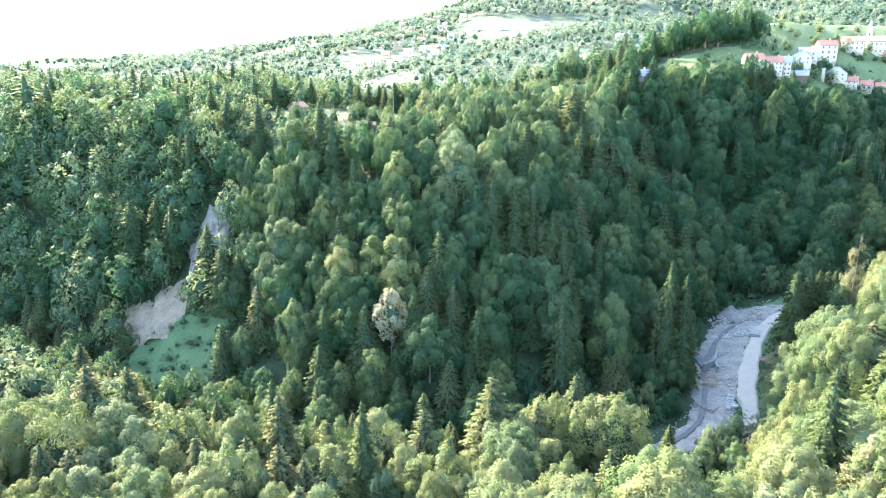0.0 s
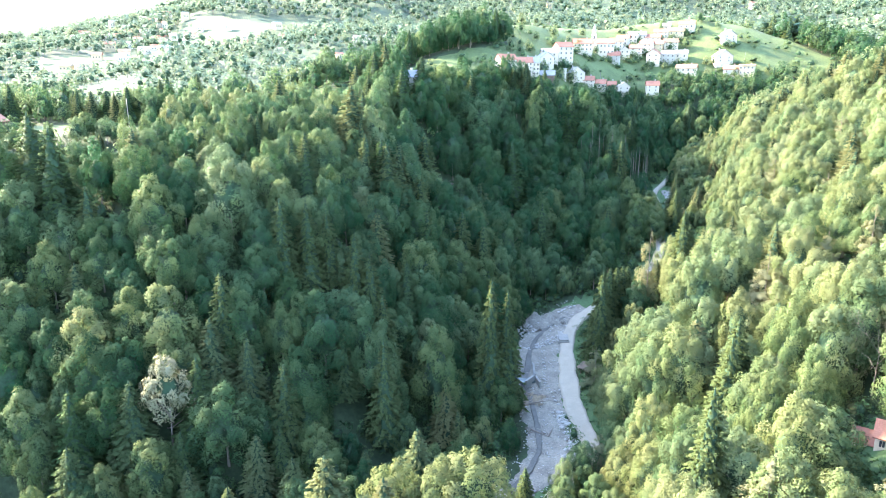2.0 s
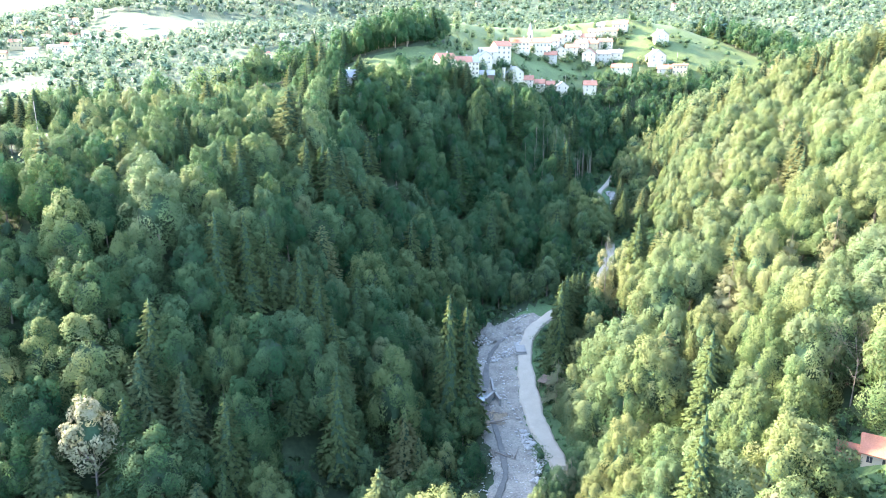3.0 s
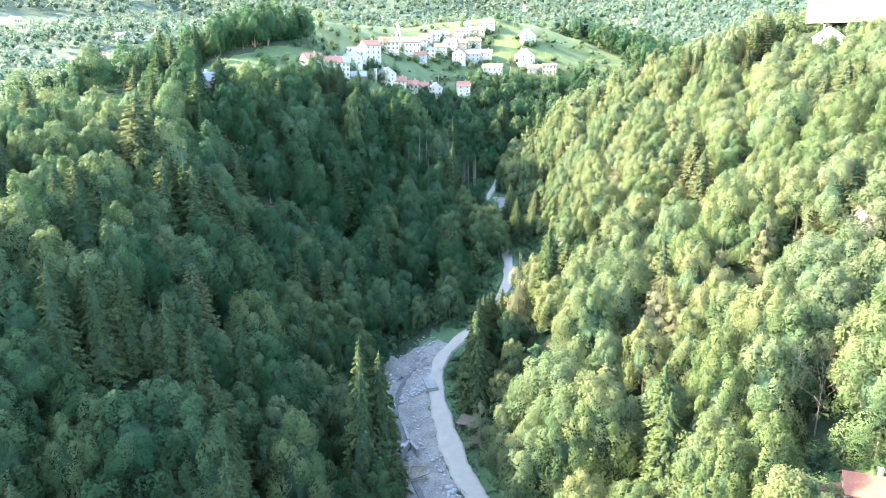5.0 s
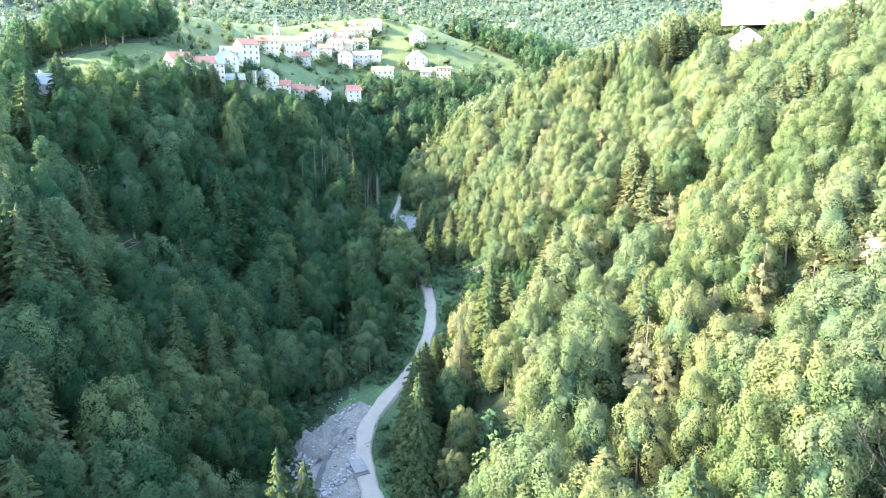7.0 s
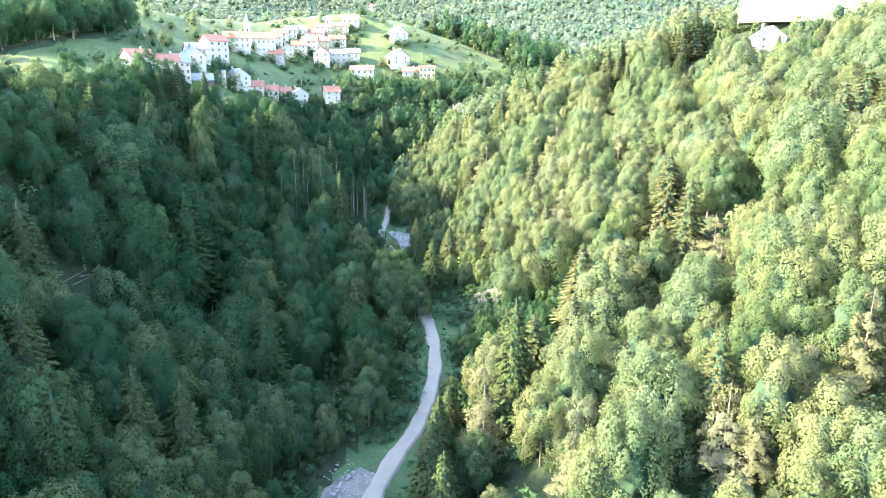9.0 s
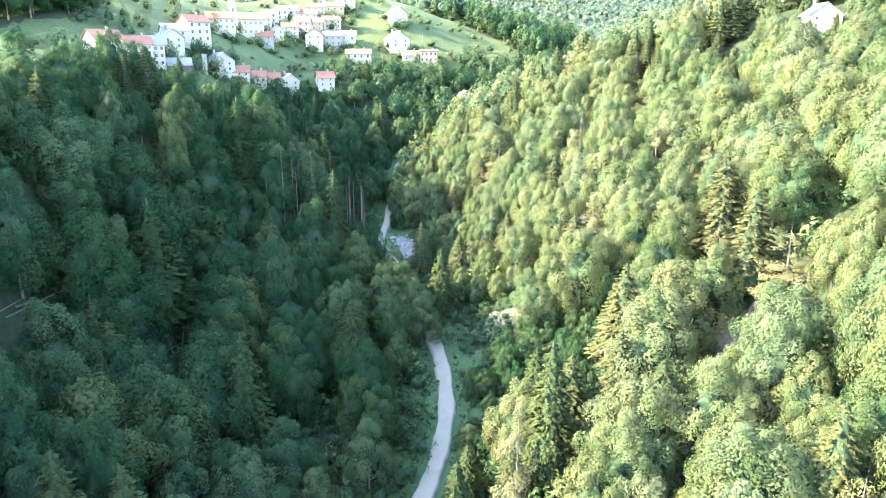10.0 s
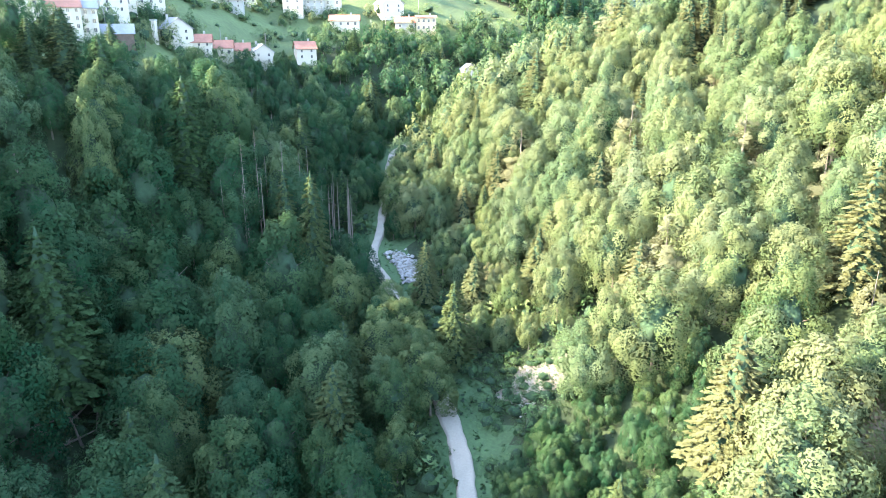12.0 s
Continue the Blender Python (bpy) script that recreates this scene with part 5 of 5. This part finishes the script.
house(318, 342.5, 6, 5, 3.6, PLASTER, SLATE, 1, 1, "small white shed alone on a meadow", 20, True, False)
house(84.5, 304.5, 8, 7, 4.2, OCHRE, SLATE, 2, 3, "grey-white house on the ridge above the wood", 20)
house(78.5, 304, 6.5, 6, 4.8, PLASTER, SLATE, 2, 2, "white house on the ridge above the wood", 0, True)
house(13.5, 298.5, 14, 5, 2.4, PLASTER, SLATE, 1, 0, "long pale barn on the meadow behind the ridge", 0, chimney=False)
house(-56.5, 273.5, 5.6, 5, 2.8, PLANK, TILES, 1, 0, "small wooden hay barn with red roof", 15, chimney=False)
# hilltop above the sunny slope
house(275, 187, 9, 8, 4, PLASTER, SLATE, 2, 2, "white chalet on the hilltop among trees", 20, True)
house(294, 174, 54, 15, 4.5, PLASTER, OCHRE, 1, 9, "long pale factory hall with light roof on the hilltop", 11.6, chimney=False, pitch=0.22)

spots = np.array(FRONTS)
wood("garden_hedges", BUSH, np.stack([spots[:, 0], spots[:, 1], rng.uniform(1.1, 2.3, len(spots)), rng.uniform(0.8, 1.2, len(spots)), rng.uniform(0, 6.28, len(spots)), rng.uniform(0.2, 0.9, len(spots))], 1), "garden bushes and hedges below the village houses", "bushes")

# church
church = house(251.7, 415, 11.4, 8, 7.4, PLASTER, TILES, 2, 5, "white village church nave with red roof", 5, name="church", category="church", chimney=False)
bm = bmesh.new()
box(bm, -1.5, 1.5, -1.5, 1.5, -2, 13)
box(bm, -1.75, 1.75, -1.75, 1.75, 13.002, 13.4)
box(bm, -1.2, 1.2, -1.2, 1.2, 13.402, 15.2)
tower = part("bell_tower", bm, PLASTER, church, "slender white bell tower")
tower.location = (-6.6, 4, 0)
bm = bmesh.new()
base = [bm.verts.new((1.3 * math.cos(k * math.pi / 4), 1.3 * math.sin(k * math.pi / 4), 0)) for k in range(8)]
tip = bm.verts.new((0, 0, 4.6))
bm.faces.new(base[::-1])
for k in range(8):
    bm.faces.new((base[k], base[(k + 1) % 8], tip))
spire = part("spire", bm, SLATE, tower, "pointed pale spire")
spire.location = (0, 0, 15.2)
for k in range(4):
    bm = bmesh.new()
    box(bm, -0.45, 0.45, -0.05, 0.05, -0.9, 0.9)
    o = part("belfry_opening", bm, GLASS, tower)
    o.matrix_basis = pose(0, 0, 0, 0, 0, 90 * k) @ pose(0, -1.53, 11.2)

# cottage in the clearing
cottage = house(99.9, 99.2, 6.4, 5.2, 2.6, PLASTER, TILES, 1, 3, "old whitewashed stone cottage with red tiled roof", 84, name="cottage", category="cottage", z=float(ground_z(97.5, 98.5)) - 1.0)
annex = house(98.0, 103.6, 3.4, 4.2, 1.9, PLASTER, TILES, 1, 2, "low whitewashed annex with red tiled roof beside the cottage", 84, name="annex", category="cottage", chimney=False, z=float(ground_z(96.4, 103)) - 1.0)


def post(x, y, h, r, mat, label, category):
    tv, tt = trunk_arrays(h, r, 6, 0.0)
    tv[-6:, :2] *= 6
    ob = new(category.replace(" ", "_"), mesh_from("post", tv, tt, [mat]))
    ob.matrix_basis = pose(x, y, float(ground_z(x, y)))
    return tagged(ob, label, category, "poles of the village")


for x, y, h in ((225, 378, 8), (246, 381, 8), (311, 381, 8), (332, 380, 8), (305, 384, 7), (180, 366, 7), (60, 300, 9), (20, 292, 9), (-20, 280, 9)):
    post(x, y, h, 0.16, CONCRETE, "grey utility pole beside the houses", "utility pole")
pillar = thing("wayside_pillar", 197.6, 371.5, 0.4, "slim white masonry pillar by the lower houses", "pillar")
slab(pillar, "shaft", -0.6, 0.6, -0.6, 0.6, -1, 6.2, PLASTER)
slab(pillar, "cap", -0.8, 0.8, -0.8, 0.8, 6.204, 6.6, OCHRE)


# ---- the town far behind ----
def small_house(x, y, w, h, k):
    root = thing("distant_house", x, y, rng.uniform(-0.5, 0.5), "small white house of the distant town" if k % 3 else "small distant house with red roof", "house", group="distant houses")
    bm = bmesh.new()
    box(bm, -w / 2, w / 2, -w * 0.4, w * 0.4, -4, h)
    part("wall", bm, PLASTER if k % 4 else CREAM, root)
    bm = bmesh.new()
    v = [bm.verts.new(p) for p in ((-w * 0.55, -w * 0.46, h), (w * 0.55, -w * 0.46, h), (w * 0.55, w * 0.46, h), (-w * 0.55, w * 0.46, h), (-w * 0.55, 0, h + w * 0.26), (w * 0.55, 0, h + w * 0.26))]
    for f in ((3, 2, 1, 0), (0, 1, 5, 4), (2, 3, 4, 5), (0, 4, 3), (1, 2, 5)):
        bm.faces.new([v[i] for i in f])
    part("roof", bm, TILES if k % 3 == 0 else OCHRE, root)
    for s in (-0.28, 0.0, 0.28):
        wn = new("window", WINDOW[1])
        wn.parent = root
        wn.matrix_basis = Matrix.LocRotScale((s * w, -w * 0.4 - 0.02, h * 0.55), Euler((0, 0, 0)), (1.6, 1, 1.8))


for k in range(64):
    az, far = radians(rng.normal(-3.5, 3.4)), rng.uniform(880, 1330)
    small_house(40 + far * math.sin(az), 120 + far * math.cos(az), rng.uniform(9, 15), rng.uniform(6, 10), k)
for k in range(22):
    az, far = radians(rng.uniform(6, 60)), rng.uniform(700, 1250)
    small_house(40 + far * math.sin(az), 120 + far * math.cos(az), rng.uniform(9, 13), rng.uniform(5, 8), k)
